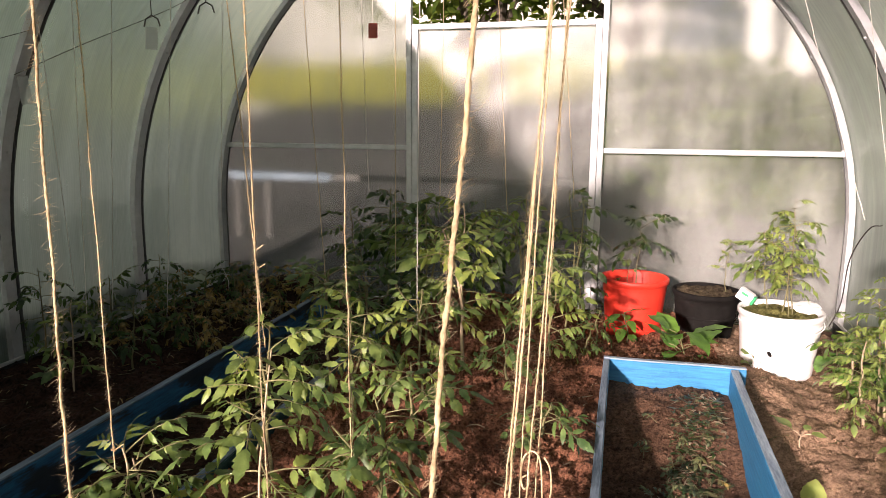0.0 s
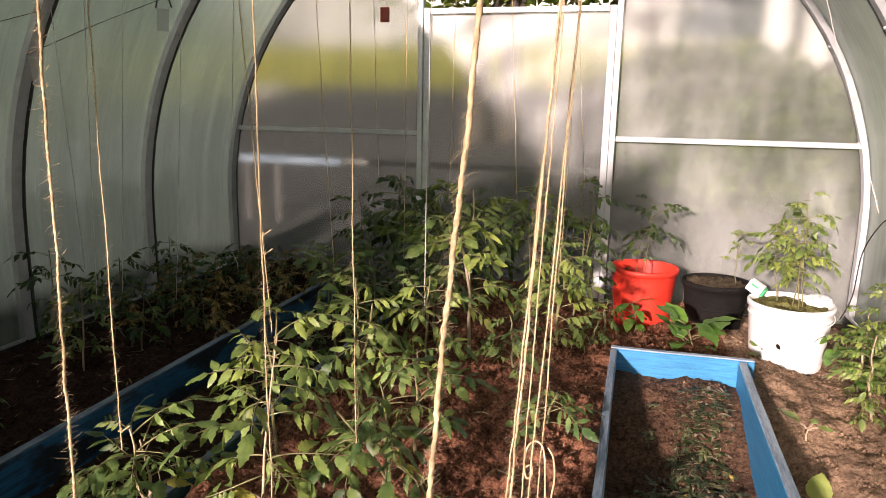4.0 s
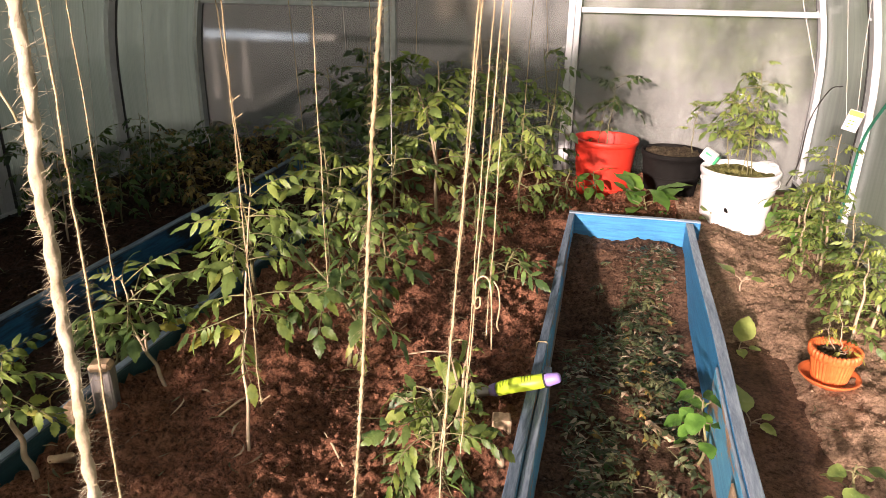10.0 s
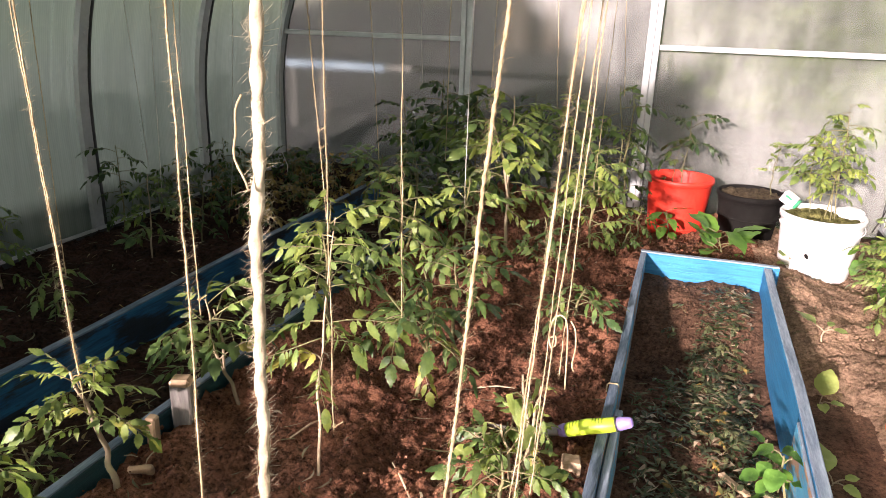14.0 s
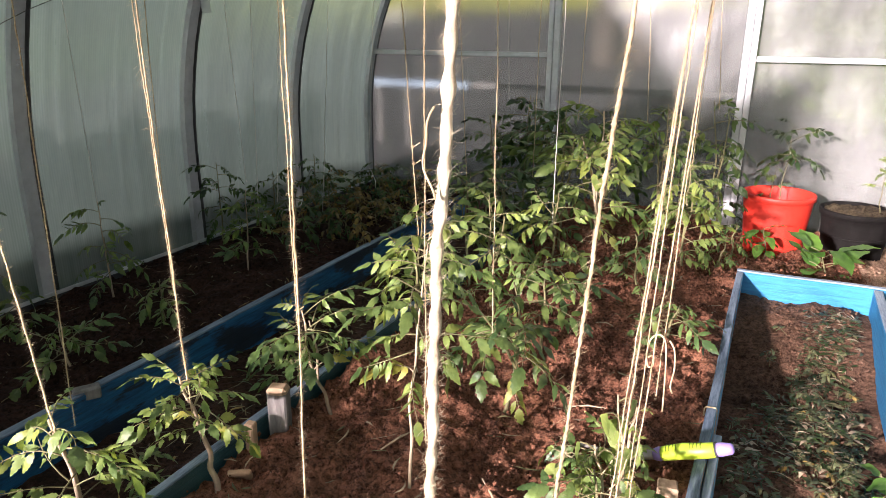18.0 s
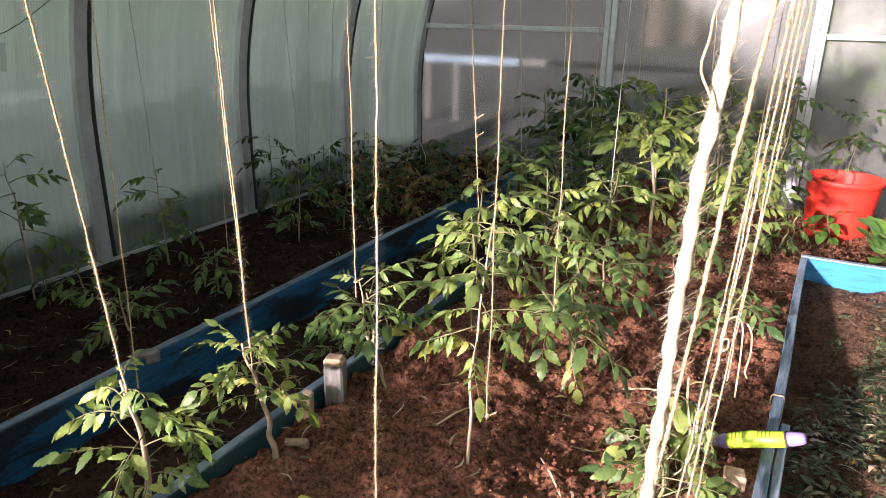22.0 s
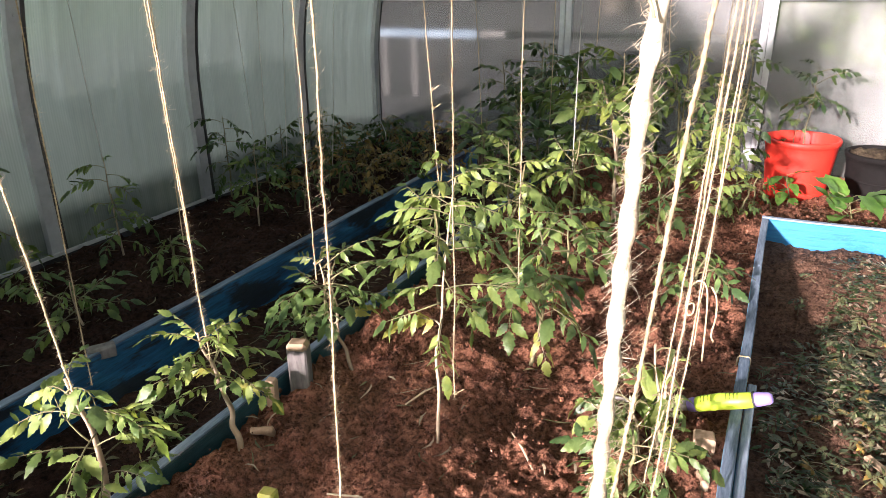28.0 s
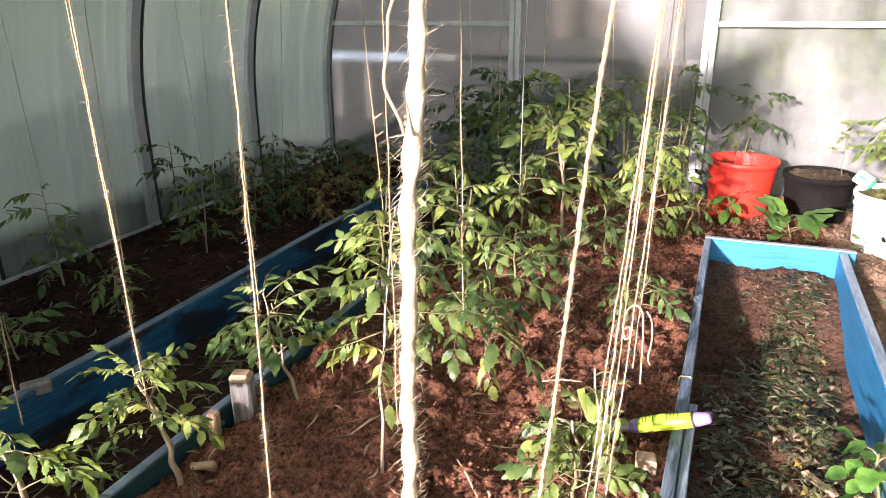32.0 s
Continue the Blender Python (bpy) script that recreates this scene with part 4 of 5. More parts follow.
def broad_plant(x, y, z, h, meshes, n, size, seed, name, label, pitch=(-30, 30), stem_mat=STEM, r=0.003):
    rnd = random.Random(seed)
    root = tagged(new(name), label, "plant")
    root.location = (x, y, z)
    line = [Vector((0.01 * math.sin(k), 0.01 * math.cos(k * 2), h * k / 5 - (0.02 if k == 0 else 0))) for k in range(6)]
    mesh_ob("stem", *tube(line, [r * (1.1 - 0.1 * k) for k in range(6)], 6), stem_mat, root)
    a = rnd.uniform(0, 6)
    for k in range(n):
        u = 0.35 + 0.65 * (k + 0.5) / n
        p = line[0].lerp(line[5], u)
        a += 2.4 + rnd.uniform(-0.3, 0.3)
        d = Vector((math.cos(a), math.sin(a), 0.5)) * 0.035 * size
        s = size * rnd.uniform(0.8, 1.2)
        stalk = mesh_ob("leaf_stalk", *tube([p, p + d * 0.5 + Vector((0, 0, 0.004)), p + d], 0.0014, 5), STEM, root)
        ob = new("leaf", rnd.choice(meshes))
        ob.parent = root
        ob.matrix_basis = Matrix.LocRotScale(p + d, Euler((radians(rnd.uniform(-15, 15)), radians(rnd.uniform(*pitch)), a)), (s, s, s))
    return root


broad_plant(0.765, 2.64, 0.165, 0.14, OVAL, 11, 1.15, 300, "pepper_plant", "glossy green pepper plant behind the blue board", (-55, 8))
broad_plant(0.575, 2.885, 0.160, 0.14, OVAL, 9, 0.62, 310, "pepper_plant", "small green pepper plant before the red bucket")
broad_plant(1.255, 2.66, 0.165, 0.16, BIGLEAF, 7, 0.62, 301, "cucumber_plant", "broad-leaved green plant beside the white bucket")
broad_plant(1.30, 2.55, 0.175, 0.12, BIGLEAF, 6, 0.8, 302, "cucumber_plant", "broad-leaved green plant at the foot of the wall")
broad_plant(0.838, 1.31, 0.12, 0.16, BRIGHT, 9, 0.55, 303, "path_weed", "bright pale green weed growing along the board")
broad_plant(0.835, 1.40, 0.12, 0.12, BRIGHT, 6, 0.5, 304, "path_weed", "bright pale green weed growing along the board")
broad_plant(1.08, 1.22, 0.12, 0.13, ROUND, 7, 0.45, 305, "seedling", "pale green toothed seedling in dry soil")
broad_plant(1.10, 1.05, 0.14, 0.09, PEPPER, 7, 0.8, 306, "seedling", "green seedling in dry soil")


LIMP_BLADE = [blade_mesh(50 + s, 0.085, 0.026, LEAF_PALE, False, 0.6) for s in range(3)]
broad_plant(0.395, 1.092, 0.235, 0.23, LIMP_BLADE, 6, 0.62, 311, "wilted_plant", "wilted yellow-green plant with hanging leaves tied to strings", (58, 84), STEM_PALE)
broad_plant(0.368, 1.075, 0.235, 0.14, LIMP_BLADE, 5, 0.70, 312, "wilted_plant", "wilted yellow-green plant with hanging leaves tied to strings", (50, 80), STEM_PALE)
broad_plant(0.300, 1.165, 0.235, 0.05, LIMP_BLADE, 6, 0.72, 313, "wilted_plant", "wilted pale leaves lying beside the tool", (10, 40), STEM_PALE)
broad_plant(1.020, 2.735, 0.165, 0.05, ROUND, 3, 0.5, 314, "seedling", "small round-leaved seedling before the white bucket")


def cucumber_seedling(x, y, z, turn, seed, size=1.0, lift=40):
    """One broad first leaf held up on its stalk, two small seed leaves below it."""
    root = tagged(new("cucumber_seedling"), "cucumber seedling with one broad pale leaf in dry soil", "plant", "cucumber seedlings")
    root.matrix_world = pose(x, y, z, 0, 0, turn)
    mesh_ob("stem", *tube([(0, 0, -0.02), (0.004, 0, 0.015), (0, 0.002, 0.032)], [0.0025, 0.0022, 0.0018], 6), STEM_PALE, root)
    for k, (a, s, p) in enumerate(((0, 1.25 * size, -lift), (200, 0.58, -8), (265, 0.45, -20))):
        d = Vector((math.cos(radians(a)), math.sin(radians(a)), 0.5)) * 0.022
        q = Vector((0, 0.002, 0.030))
        mesh_ob("leaf_stalk", *tube([q, q + d * 0.5 + Vector((0, 0, 0.003)), q + d], 0.0015, 5), STEM_PALE, root)
        ob = new("leaf", COTYL[(k + seed) % 3])
        ob.parent = root
        ob.matrix_basis = Matrix.LocRotScale(q + d, Euler((radians(8), radians(p), radians(a))), (s, s, s))
    return root


cucumber_seedling(1.030, 2.11, h_right(1.030, 2.11) + 0.008, 150, 0, 0.8, 34)
cucumber_seedling(0.992, 1.82, h_right(0.992, 1.82), 70, 1, 0.95, 48)
cucumber_seedling(0.972, 1.50, h_right(0.972, 1.50) + 0.008, 112, 2, 0.9, 42)

# feathery mass and tomatoes along the sunny wall
for k in range(8):
    rnd = random.Random(400 + k)
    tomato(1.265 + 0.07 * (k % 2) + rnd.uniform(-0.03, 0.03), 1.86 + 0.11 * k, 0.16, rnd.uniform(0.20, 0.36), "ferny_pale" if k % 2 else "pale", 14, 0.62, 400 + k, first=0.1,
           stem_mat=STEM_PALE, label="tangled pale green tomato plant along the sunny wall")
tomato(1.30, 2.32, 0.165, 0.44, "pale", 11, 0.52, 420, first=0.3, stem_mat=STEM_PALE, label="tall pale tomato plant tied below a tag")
tomato(1.36, 1.70, 0.16, 0.20, "pale", 8, 0.5, 421, first=0.2)

# ---- buckets and pots ----
RED = simple("red_plastic", (0.58, 0.030, 0.014), (0.72, 0.045, 0.020), 12, 0.55, 0, 0.05)
WHITE = simple("white_plastic", (0.70, 0.70, 0.69), (0.84, 0.84, 0.83), 8, 0.4, 0, 0.05)
BLACK = simple("black_plastic", (0.004, 0.0036, 0.0032), (0.013, 0.012, 0.011), 14, 0.85, 0, 0.2)
BLACK.node_tree.nodes["Principled BSDF"].inputs["Specular IOR Level"].default_value = 0.12
TERRA = simple("orange_plastic", (0.55, 0.11, 0.025), (0.68, 0.16, 0.04), 14, 0.5, 0, 0.08)
MOSS = soil_material("mossy_compost", (0.055, 0.050, 0.018), (0.26, 0.25, 0.085), (0.36, 0.33, 0.16))
COMPOST = soil_material("potting_compost", (0.035, 0.024, 0.016), (0.13, 0.10, 0.06), (0.25, 0.26, 0.10))


def bucket(name, x, y, z, r0, r1, h, mat, label, fill, bands=(), cat="bucket", flutes=0, earth_mat=None):
    """Tapered bucket: outer wall, rolled rim, inner wall, floor of compost, and a wire handle where it has one."""
    root = tagged(new(name), label, cat)
    root.location = (x, y, z)
    prof = [(r0 * 0.97, 0), (r0, 0.006)]
    for k in range(1, 9):
        u = k / 9
        prof.append((r0 + (r1 - r0) * u, h * u))
    prof += [(r1, h - 0.022), (r1 + 0.004, h - 0.020), (r1 + 0.005, h - 0.004), (r1 + 0.002, h), (r1 - 0.004, h), (r1 - 0.006, h - 0.006)]
    prof += [(r1 - 0.008 - (r1 - r0) * 0.35, h * 0.62), (r0 * 0.95, 0.012), (0.002, 0.010)]
    v, f = lathe(prof, 204 if flutes else 48)
    if flutes:
        v = [(px * (1 + 0.028 * math.cos(flutes * math.atan2(py, px))), py * (1 + 0.028 * math.cos(flutes * math.atan2(py, px))), pz + (0.0022 * math.cos(flutes * math.atan2(py, px)) if pz > h - 0.03 else 0)) for px, py, pz in v]
    mesh_ob("body", v, f, mat, root, smooth=True)
    for u in bands:
        rr = r0 + (r1 - r0) * u + 0.0015
        mesh_ob("band", *lathe([(rr - 0.002, h * u - 0.005), (rr + 0.002, h * u - 0.003), (rr + 0.002, h * u + 0.003), (rr - 0.002, h * u + 0.005)], 48), mat, root, smooth=True)
    rf = r1 - 0.012
    nr, na = 9, 36
    verts = [(0, 0, fill)]
    for i in range(1, nr + 1):
        for j in range(na):
            a = 2 * math.pi * j / na
            q = rf * i / nr
            verts.append((q * math.cos(a), q * math.sin(a), fill + 0.020 * noise.noise(Vector((q * math.cos(a) * 60, q * math.sin(a) * 60, r1 * 90))) - 0.004 * (i == nr)))
    faces = [(0, 1 + j, 1 + (j + 1) % na) for j in range(na)]
    for i in range(nr - 1):
        for j in range(na):
            q = (j + 1) % na
            faces.append((1 + i * na + j, 1 + (i + 1) * na + j, 1 + (i + 1) * na + q, 1 + i * na + q))
    mesh_ob("compost", verts, faces, earth_mat or COMPOST, root, "crumbly brown compost", smooth=True)
    return root


red = bucket("red_bucket", 0.602, 3.085, 0.156, 0.106, 0.132, 0.243, RED, "bright red plastic bucket of compost on the soil", 0.165, bands=(0.16,))
black = bucket("black_pot", 0.880, 3.07, 0.148, 0.098, 0.126, 0.218, BLACK, "black plastic pot full of brown compost", 0.210, bands=(0.55,), cat="pot")
white = bucket("white_bucket", 1.103, 2.815, 0.138, 0.118, 0.138, 0.232, WHITE, "white plastic bucket holding tomato seedlings", 0.218, bands=(0.80,), earth_mat=MOSS)
v, f = tube([(0.138 * math.cos(radians(a)) * 1.01, 0.138 * math.sin(radians(a)) * 1.01 - 0.01, 0.195 - 0.02 * math.sin(radians(a - 180))) for a in range(180, 361, 12)], 0.0022, 6)
mesh_ob("handle", v, f, WHITE, white, "thin white carrying handle")
mesh_ob("chip_mark", *tube([(-0.055, -0.1262, 0.108), (-0.050, -0.1278, 0.100), (-0.044, -0.1300, 0.092)], [0.004, 0.007, 0.003], 6), BLACK, white, "small dark torn hole")
orange = bucket("flower_pot", 1.170, 1.70, 0.140, 0.038, 0.052, 0.084, TERRA, "orange fluted flower pot in dry soil", 0.066, cat="pot", flutes=34)
mesh_ob("saucer", *lathe([(0.002, -0.004), (0.050, -0.004), (0.062, 0.008), (0.068, 0.014), (0.066, 0.016), (0.058, 0.010), (0.048, 0.000), (0.002, 0.0)], 40), TERRA, orange, "shallow orange saucer", smooth=True)

tomato(0.600, 3.08, 0.305, 0.36, "dark", 7, 0.80, 500, first=0.55, r=0.0025, label="tomato seedling growing in the red bucket")
tomato(0.575, 3.10, 0.305, 0.20, "green", 3, 0.42, 501, first=0.35, r=0.002, label="small tomato seedling growing in the red bucket")
tomato(0.950, 3.06, 0.335, 0.24, "ferny_pale", 5, 0.55, 502, first=0.5, r=0.002, label="thin pale tomato seedling in the black pot")
for k, (dx, dy, h) in enumerate(((0.0, 0.0, 0.42), (-0.04, 0.02, 0.33), (0.045, 0.01, 0.37), (0.015, -0.035, 0.27))):
    tomato(1.103 + dx, 2.815 + dy, 0.340, h, "ferny_pale" if k == 3 else "pale", 8, 0.74, 510 + k, first=0.35, r=0.0022, label="lush pale green tomato seedling in the white bucket")
for k in range(3):
    tomato(1.165 + 0.012 * k, 1.70 + 0.01 * k, 0.195, 0.05 + 0.03 * k, "yellow", 3, 0.25, 520 + k, first=0.5, stem_mat=STEM_PALE, r=0.0018, name="dry_seedling", label="dried straw-coloured seedling in the orange pot")

# crumpled white bag and a tin cap on the white bucket
PAPER = simple("crumpled_white_film", (0.72, 0.73, 0.73), (0.88, 0.88, 0.88), 24, 0.5, 0, 0.4, 0.006)


def crumple(name, x, y, z, sx, sy, sz, mat, label, seed):
    bm = bmesh.new()
    bmesh.ops.create_icosphere(bm, subdivisions=3, radius=1.0)
    for v in bm.verts:
        n = noise.noise(v.co * 1.8 + Vector((seed, 0, 0))) * 0.5 + noise.noise(v.co * 5 + Vector((0, seed, 0))) * 0.22
        v.co *= 1 + n
        v.co = Vector((v.co.x * sx, v.co.y * sy, v.co.z * sz))
    ob = part(name, bm, mat)
    ob.location = (x, y, z)
    return tagged(ob, label, name.replace("_", " "))


crumple("plastic_bag", 1.190, 2.85, 0.372, 0.052, 0.050, 0.016, PAPER, "crumpled white plastic bag on the bucket rim", 3)
CAP_GREEN = simple("green_plastic_cap", (0.02, 0.28, 0.10), (0.04, 0.40, 0.16), 40, 0.4)
carton = tagged(new("seed_carton"), "small white carton with a green cap leaning on the bucket", "carton")
carton.matrix_world = pose(1.000, 2.905, 0.388, 0, 28, -25)
part("box", box_bm(-0.030, 0.026, -0.016, 0.016, -0.022, 0.022, 0.003), PAPER, carton)
part("cap", box_bm(0.0265, 0.036, -0.013, 0.013, -0.018, 0.018, 0.003), CAP_GREEN, carton, "green plastic cap")
part("print_bar", box_bm(-0.018, 0.010, -0.0175, -0.0162, 0.004, 0.012, 0), CAP_GREEN, carton)

# ---- the hand cultivator lying over the board ----
LIME = simple("lime_rubber_grip", (0.42, 0.62, 0.02), (0.55, 0.74, 0.05), 60, 0.45, 0, 0.1)
PURPLE = simple("purple_plastic", (0.28, 0.20, 0.55), (0.38, 0.28, 0.66), 40, 0.4)
DARK_INK = simple("dark_grip_ridges", (0.10, 0.16, 0.01), (0.16, 0.24, 0.02), 40, 0.6)
TOOL_METAL = simple("dull_tool_steel", (0.32, 0.29, 0.27), (0.52, 0.48, 0.44), 50, 0.45, 0.7)
tool = tagged(new("hand_cultivator"), "hand cultivator with lime green and purple grip lying over the board", "garden tool")
P0, P1 = Vector((0.5555, 1.243, 0.3185)), Vector((0.438, 1.247, 0.2705))
ax = (P1 - P0).normalized()
tool.matrix_world = Matrix.Translation(P0) @ ax.to_track_quat("X", "Z").to_matrix().to_4x4()
GL = (P1 - P0).length
mesh_ob("grip", *tube([(0.022, 0, 0), (0.026, 0, 0), (0.05, 0, 0), (GL * 0.6, 0, 0.002), (GL - 0.012, 0, 0), (GL - 0.008, 0, 0)], [0.011, 0.0138, 0.0142, 0.0150, 0.0135, 0.011], 18), LIME, tool, smooth=True)
mesh_ob("end_cap", *tube([(-0.008, 0, 0), (-0.004, 0, 0), (0.014, 0, 0), (0.022, 0, 0)], [0.007, 0.010, 0.0125, 0.0115], 16), PURPLE, tool, "purple end cap", smooth=True)
mesh_ob("collar", *tube([(GL - 0.008, 0, 0), (GL - 0.004, 0, 0), (GL + 0.006, 0, 0)], [0.0128, 0.0132, 0.0105], 16), PURPLE, tool, "purple collar", smooth=True)
mesh_ob("dark_ring", *tube([(0.0195, 0, 0), (0.0225, 0, 0)], [0.0142, 0.0142], 16), SEAL, tool)
for k in range(11):
    xx = 0.045 + 0.0062 * k
    mesh_ob("ridge", *tube([(xx, -0.0110, 0.0103), (xx, -0.0060, 0.0142), (xx, 0, 0.0156), (xx, 0.0060, 0.0142), (xx, 0.0110, 0.0103)], 0.0009, 5), DARK_INK, tool)
mesh_ob("ferrule", *tube([(GL + 0.005, 0, 0), (GL + 0.05, 0, 0.001), (GL + 0.056, 0, 0.002)], [0.0095, 0.0075, 0.005], 12), TOOL_METAL, tool, "grey steel ferrule", smooth=True)
mesh_ob("shaft", *tube([(GL + 0.05, 0, 0.001), (GL + 0.10, 0, 0.016), (GL + 0.15, 0, 0.034)], 0.0038, 8), TOOL_METAL, tool)
for k in (-1, 0, 1):
    mesh_ob("tine", *tube([(GL + 0.148, 0, 0.033), (GL + 0.170, 0.018 * k, 0.040), (GL + 0.185, 0.024 * k, 0.032), (GL + 0.185, 0.024 * k, 0.012)], [0.003, 0.0028, 0.0024, 0.001], 7), TOOL_METAL, tool)


# ---- stakes, chips and loose wood ----
def stake(x, y, z0, z1, w, d, turn, mat, label, tilt=0.0):
    bm = box_bm(-w / 2, w / 2, -d / 2, d / 2, 0, z1 - z0, 0.003)
    bmesh.ops.subdivide_edges(bm, edges=list(bm.edges), cuts=2, use_grid_fill=True)
    for v in bm.verts:
        v.co += Vector((noise.noise(v.co * 60), noise.noise(v.co * 60 + Vector((5, 0, 0))), 0.6 * noise.noise(v.co * 80))) * 0.0025
    ob = part("wooden_stake", bm, mat)
    ob.matrix_world = pose(x, y, z0, tilt, 0, turn)
    return tagged(ob, label, "stake")


stake(0.470, 1.150, 0.18, 0.282, 0.034, 0.030, 8, WOOD, "short split wooden stake beside the board")
stake(0.478, 1.07, 0.16, 0.262, 0.014, 0.03, 20, WOOD, "broken wooden stake against the board")
post = stake(-0.262, 1.040, 0.16, 0.335, 0.038, 0.032, 20, WOOD_GREY, "weathered wooden stake with a pale split top")
part("split_top", box_bm(-0.0200, 0.0200, -0.0172, 0.0172, 0.166, 0.184, 0.006), WOOD, post, "pale freshly split top")
stake(-0.272, 0.965, 0.16, 0.300, 0.022, 0.020, 5, WOOD, "small weathered stake against the green board")
stake(-0.252, 0.915, 0.20, 0.258, 0.042, 0.012, 30, WOOD, "pale chip of wood standing in the soil", 30)
stake(0.020, 0.618, 0.20, 0.420, 0.020, 0.018, 12, LEAF_YELLOW, "slender yellow-green stake with a blunt top")
stake(-0.690, 0.935, 0.262, 0.288, 0.055, 0.028, 60, WOOD_GREY, "pale wood block resting on the blue board")
stake(0.772, 1.40, 0.125, 0.135, 0.075, 0.016, -48, WOOD, "flat pale wood splinter lying on the path")
stake(0.415, 2.50, 0.225, 0.24, 0.05, 0.02, 30, WOOD, "pale wood chip lying in the soil")
for k, (x, y, a) in enumerate(((0.28, 1.36, 20), (-0.02, 1.10, 70), (0.20, 1.02, 130), (0.33, 1.55, -30), (0.02, 0.80, 10), (0.45, 2.1, 50))):
    d = Vector((math.cos(radians(a)), math.sin(radians(a)), 0)) * 0.05
    z = h_mid(x, y) + 0.004
    tagged(mesh_ob("twig", *tube([Vector((x, y, z)) - d, Vector((x, y, z + 0.006)), Vector((x, y, z)) + d], [0.0016, 0.002, 0.001], 6), STEM_PALE), "dry pale twig lying on the soil", "twig", "twigs")


# ---- strings ----
def twine(a, slope, z0, z1, r, label, seed, fuzz=0, mat=None, curve=None, knots=(), name="string"):
    """A hanging string through (a.x, a.y) at z = 0.7, with its slope per metre of height; fuzz: loose fibres per metre."""
    rnd = random.Random(seed)
    mat = mat or TWINE
    fine = fuzz > 100
    n = max(8, int((z1 - z0) / (0.0016 if fine else 0.018)))
    pts, rad = [], []
    for k in range(n + 1):
        z = z0 + (z1 - z0) * k / n
        w = 0.0009
        q = 0.0022 * noise.noise(Vector((z * 8, seed * 1.7, 4)))
        p = Vector((a[0] + slope[0] * (z - 0.7) + w * noise.noise(Vector((z * 40, seed, 0))) + q, a[1] + slope[1] * (z - 0.7) + w * noise.noise(Vector((seed, z * 40, 0))), z))
        pts.append(p)
        rad.append(r * 0.66 * (1 + 0.30 * noise.noise(Vector((z * 230, seed * 3.1, 2))) + 0.12 * noise.noise(Vector((z * 70, seed, 9)))))
    if curve:
        head = [pts[0] + Vector(c) for c in curve]
        pts, rad = head + pts, [r * 0.9] * len(head) + rad
    v, f = tube(pts, rad, 8)
    if fine:
        # two twisted strands: a two-lobed section that turns along the string
        for k, p in enumerate(pts):
            for j in range(8):
                w = 1 + (0.13 if r > 0.0022 else 0.18) * math.cos(2 * (2 * math.pi * j / 8 - 2 * math.pi * (p.z - z0) / (r * 9)))
                v[k * 8 + j] = tuple(p + (Vector(v[k * 8 + j]) - p) * w)
    ob = mesh_ob(name, v, f, mat, smooth=True)
    tagged(ob, label, "string", "strings")
    if fuzz:
        hairs = []
        for k in range(int((70 if fuzz > 500 else 9.0) * fuzz * (z1 - z0))):
            p = pts[rnd.randrange(len(pts))] + Vector((0, 0, rnd.uniform(-0.009, 0.009)))
            d = Vector((rnd.gauss(0, 1), rnd.gauss(0, 1), rnd.gauss(0, 0.9))).normalized()
            if fuzz > 500 and not 0.62 < p.z < 1.25:
                continue
            L = (0.34 if fuzz > 500 else 0.70 if fuzz > 400 else 1.05) * rnd.choice((0.0012, 0.0018, 0.0025, 0.0035, 0.0055)) * rnd.uniform(0.7, 1.2)
            b = d.orthogonal().normalized() * L * rnd.uniform(-2.2, 2.2)
            hairs.append(tube([p, p + d * L * 0.45 + b * 0.22, p + d * L * 0.62 + b * 0.75, p + d * L * 0.45 + b * 1.25], [0.00005, 0.00005, 0.00004, 0.00002] if fuzz > 500 else [0.00010, 0.00009, 0.00008, 0.00005], 3))
        tagged(mesh_ob("fuzz", *joined(hairs), mat, ob), kind="stuff")
    for z in knots:
        p = Vector((a[0] + slope[0] * (z - 0.7), a[1] + slope[1] * (z - 0.7), z))
        kn = [tube([p + Vector((math.cos(q), math.sin(q), 0)) * r * 1.5 + Vector((0, 0, r * 1.1 * q / 3)) for q in (0, 1, 2, 3, 4, 5, 6, 7, 8)], r * 0.9, 6),
              tube([p, p + Vector((0.006, 0.004, 0.004)), p + Vector((0.014, 0.006, 0.010))], r * 0.7, 5)]
        mesh_ob("knot", *joined(kn), mat, ob, "tied knot with a loose end")
    return ob


def roof_z(x):
    return AZ + math.sqrt((R - 0.02) ** 2 - x * x)


JUTE = "rough jute string hanging from the roof to a plant"
FINE = "thin pale string hanging from the roof to a plant"
twine((0.4740, 0.2347), (0.0266, 0.0157), 0.26, roof_z(0.48), 0.0022, "thick fuzzy pale jute string beside the path", 1, 520, TWINE_LIT)
twine((0.1392, 0.6103), (0.0109, 0.0196), 0.25, roof_z(0.14), 0.0016, JUTE, 2, 420)
twine((-0.2253, 1.0680), (-0.0041, 0.0132), 0.47, roof_z(-0.22), 0.0015, JUTE, 3, 200, knots=(0.50,))
twine((0.1164, 0.9404), (0.0279, -0.0543), 0.37, roof_z(0.12), 0.0015, JUTE, 4, 220, knots=(0.375,))
twine((-0.1010, 1.3208), (-0.0611, -0.0196), 0.60, roof_z(-0.12), 0.0015, "jute string with a large knot above a plant", 5, 160, knots=(0.785, 0.75))
twine((0.439, 0.5352), (0.0901, -0.0452), 0.25, roof_z(0.5), 0.0020, JUTE, 6, 460, )
twine((0.4449, 0.8578), (0.0487, 0.0137), 0.27, roof_z(0.5), 0.0017, JUTE, 7, 300)
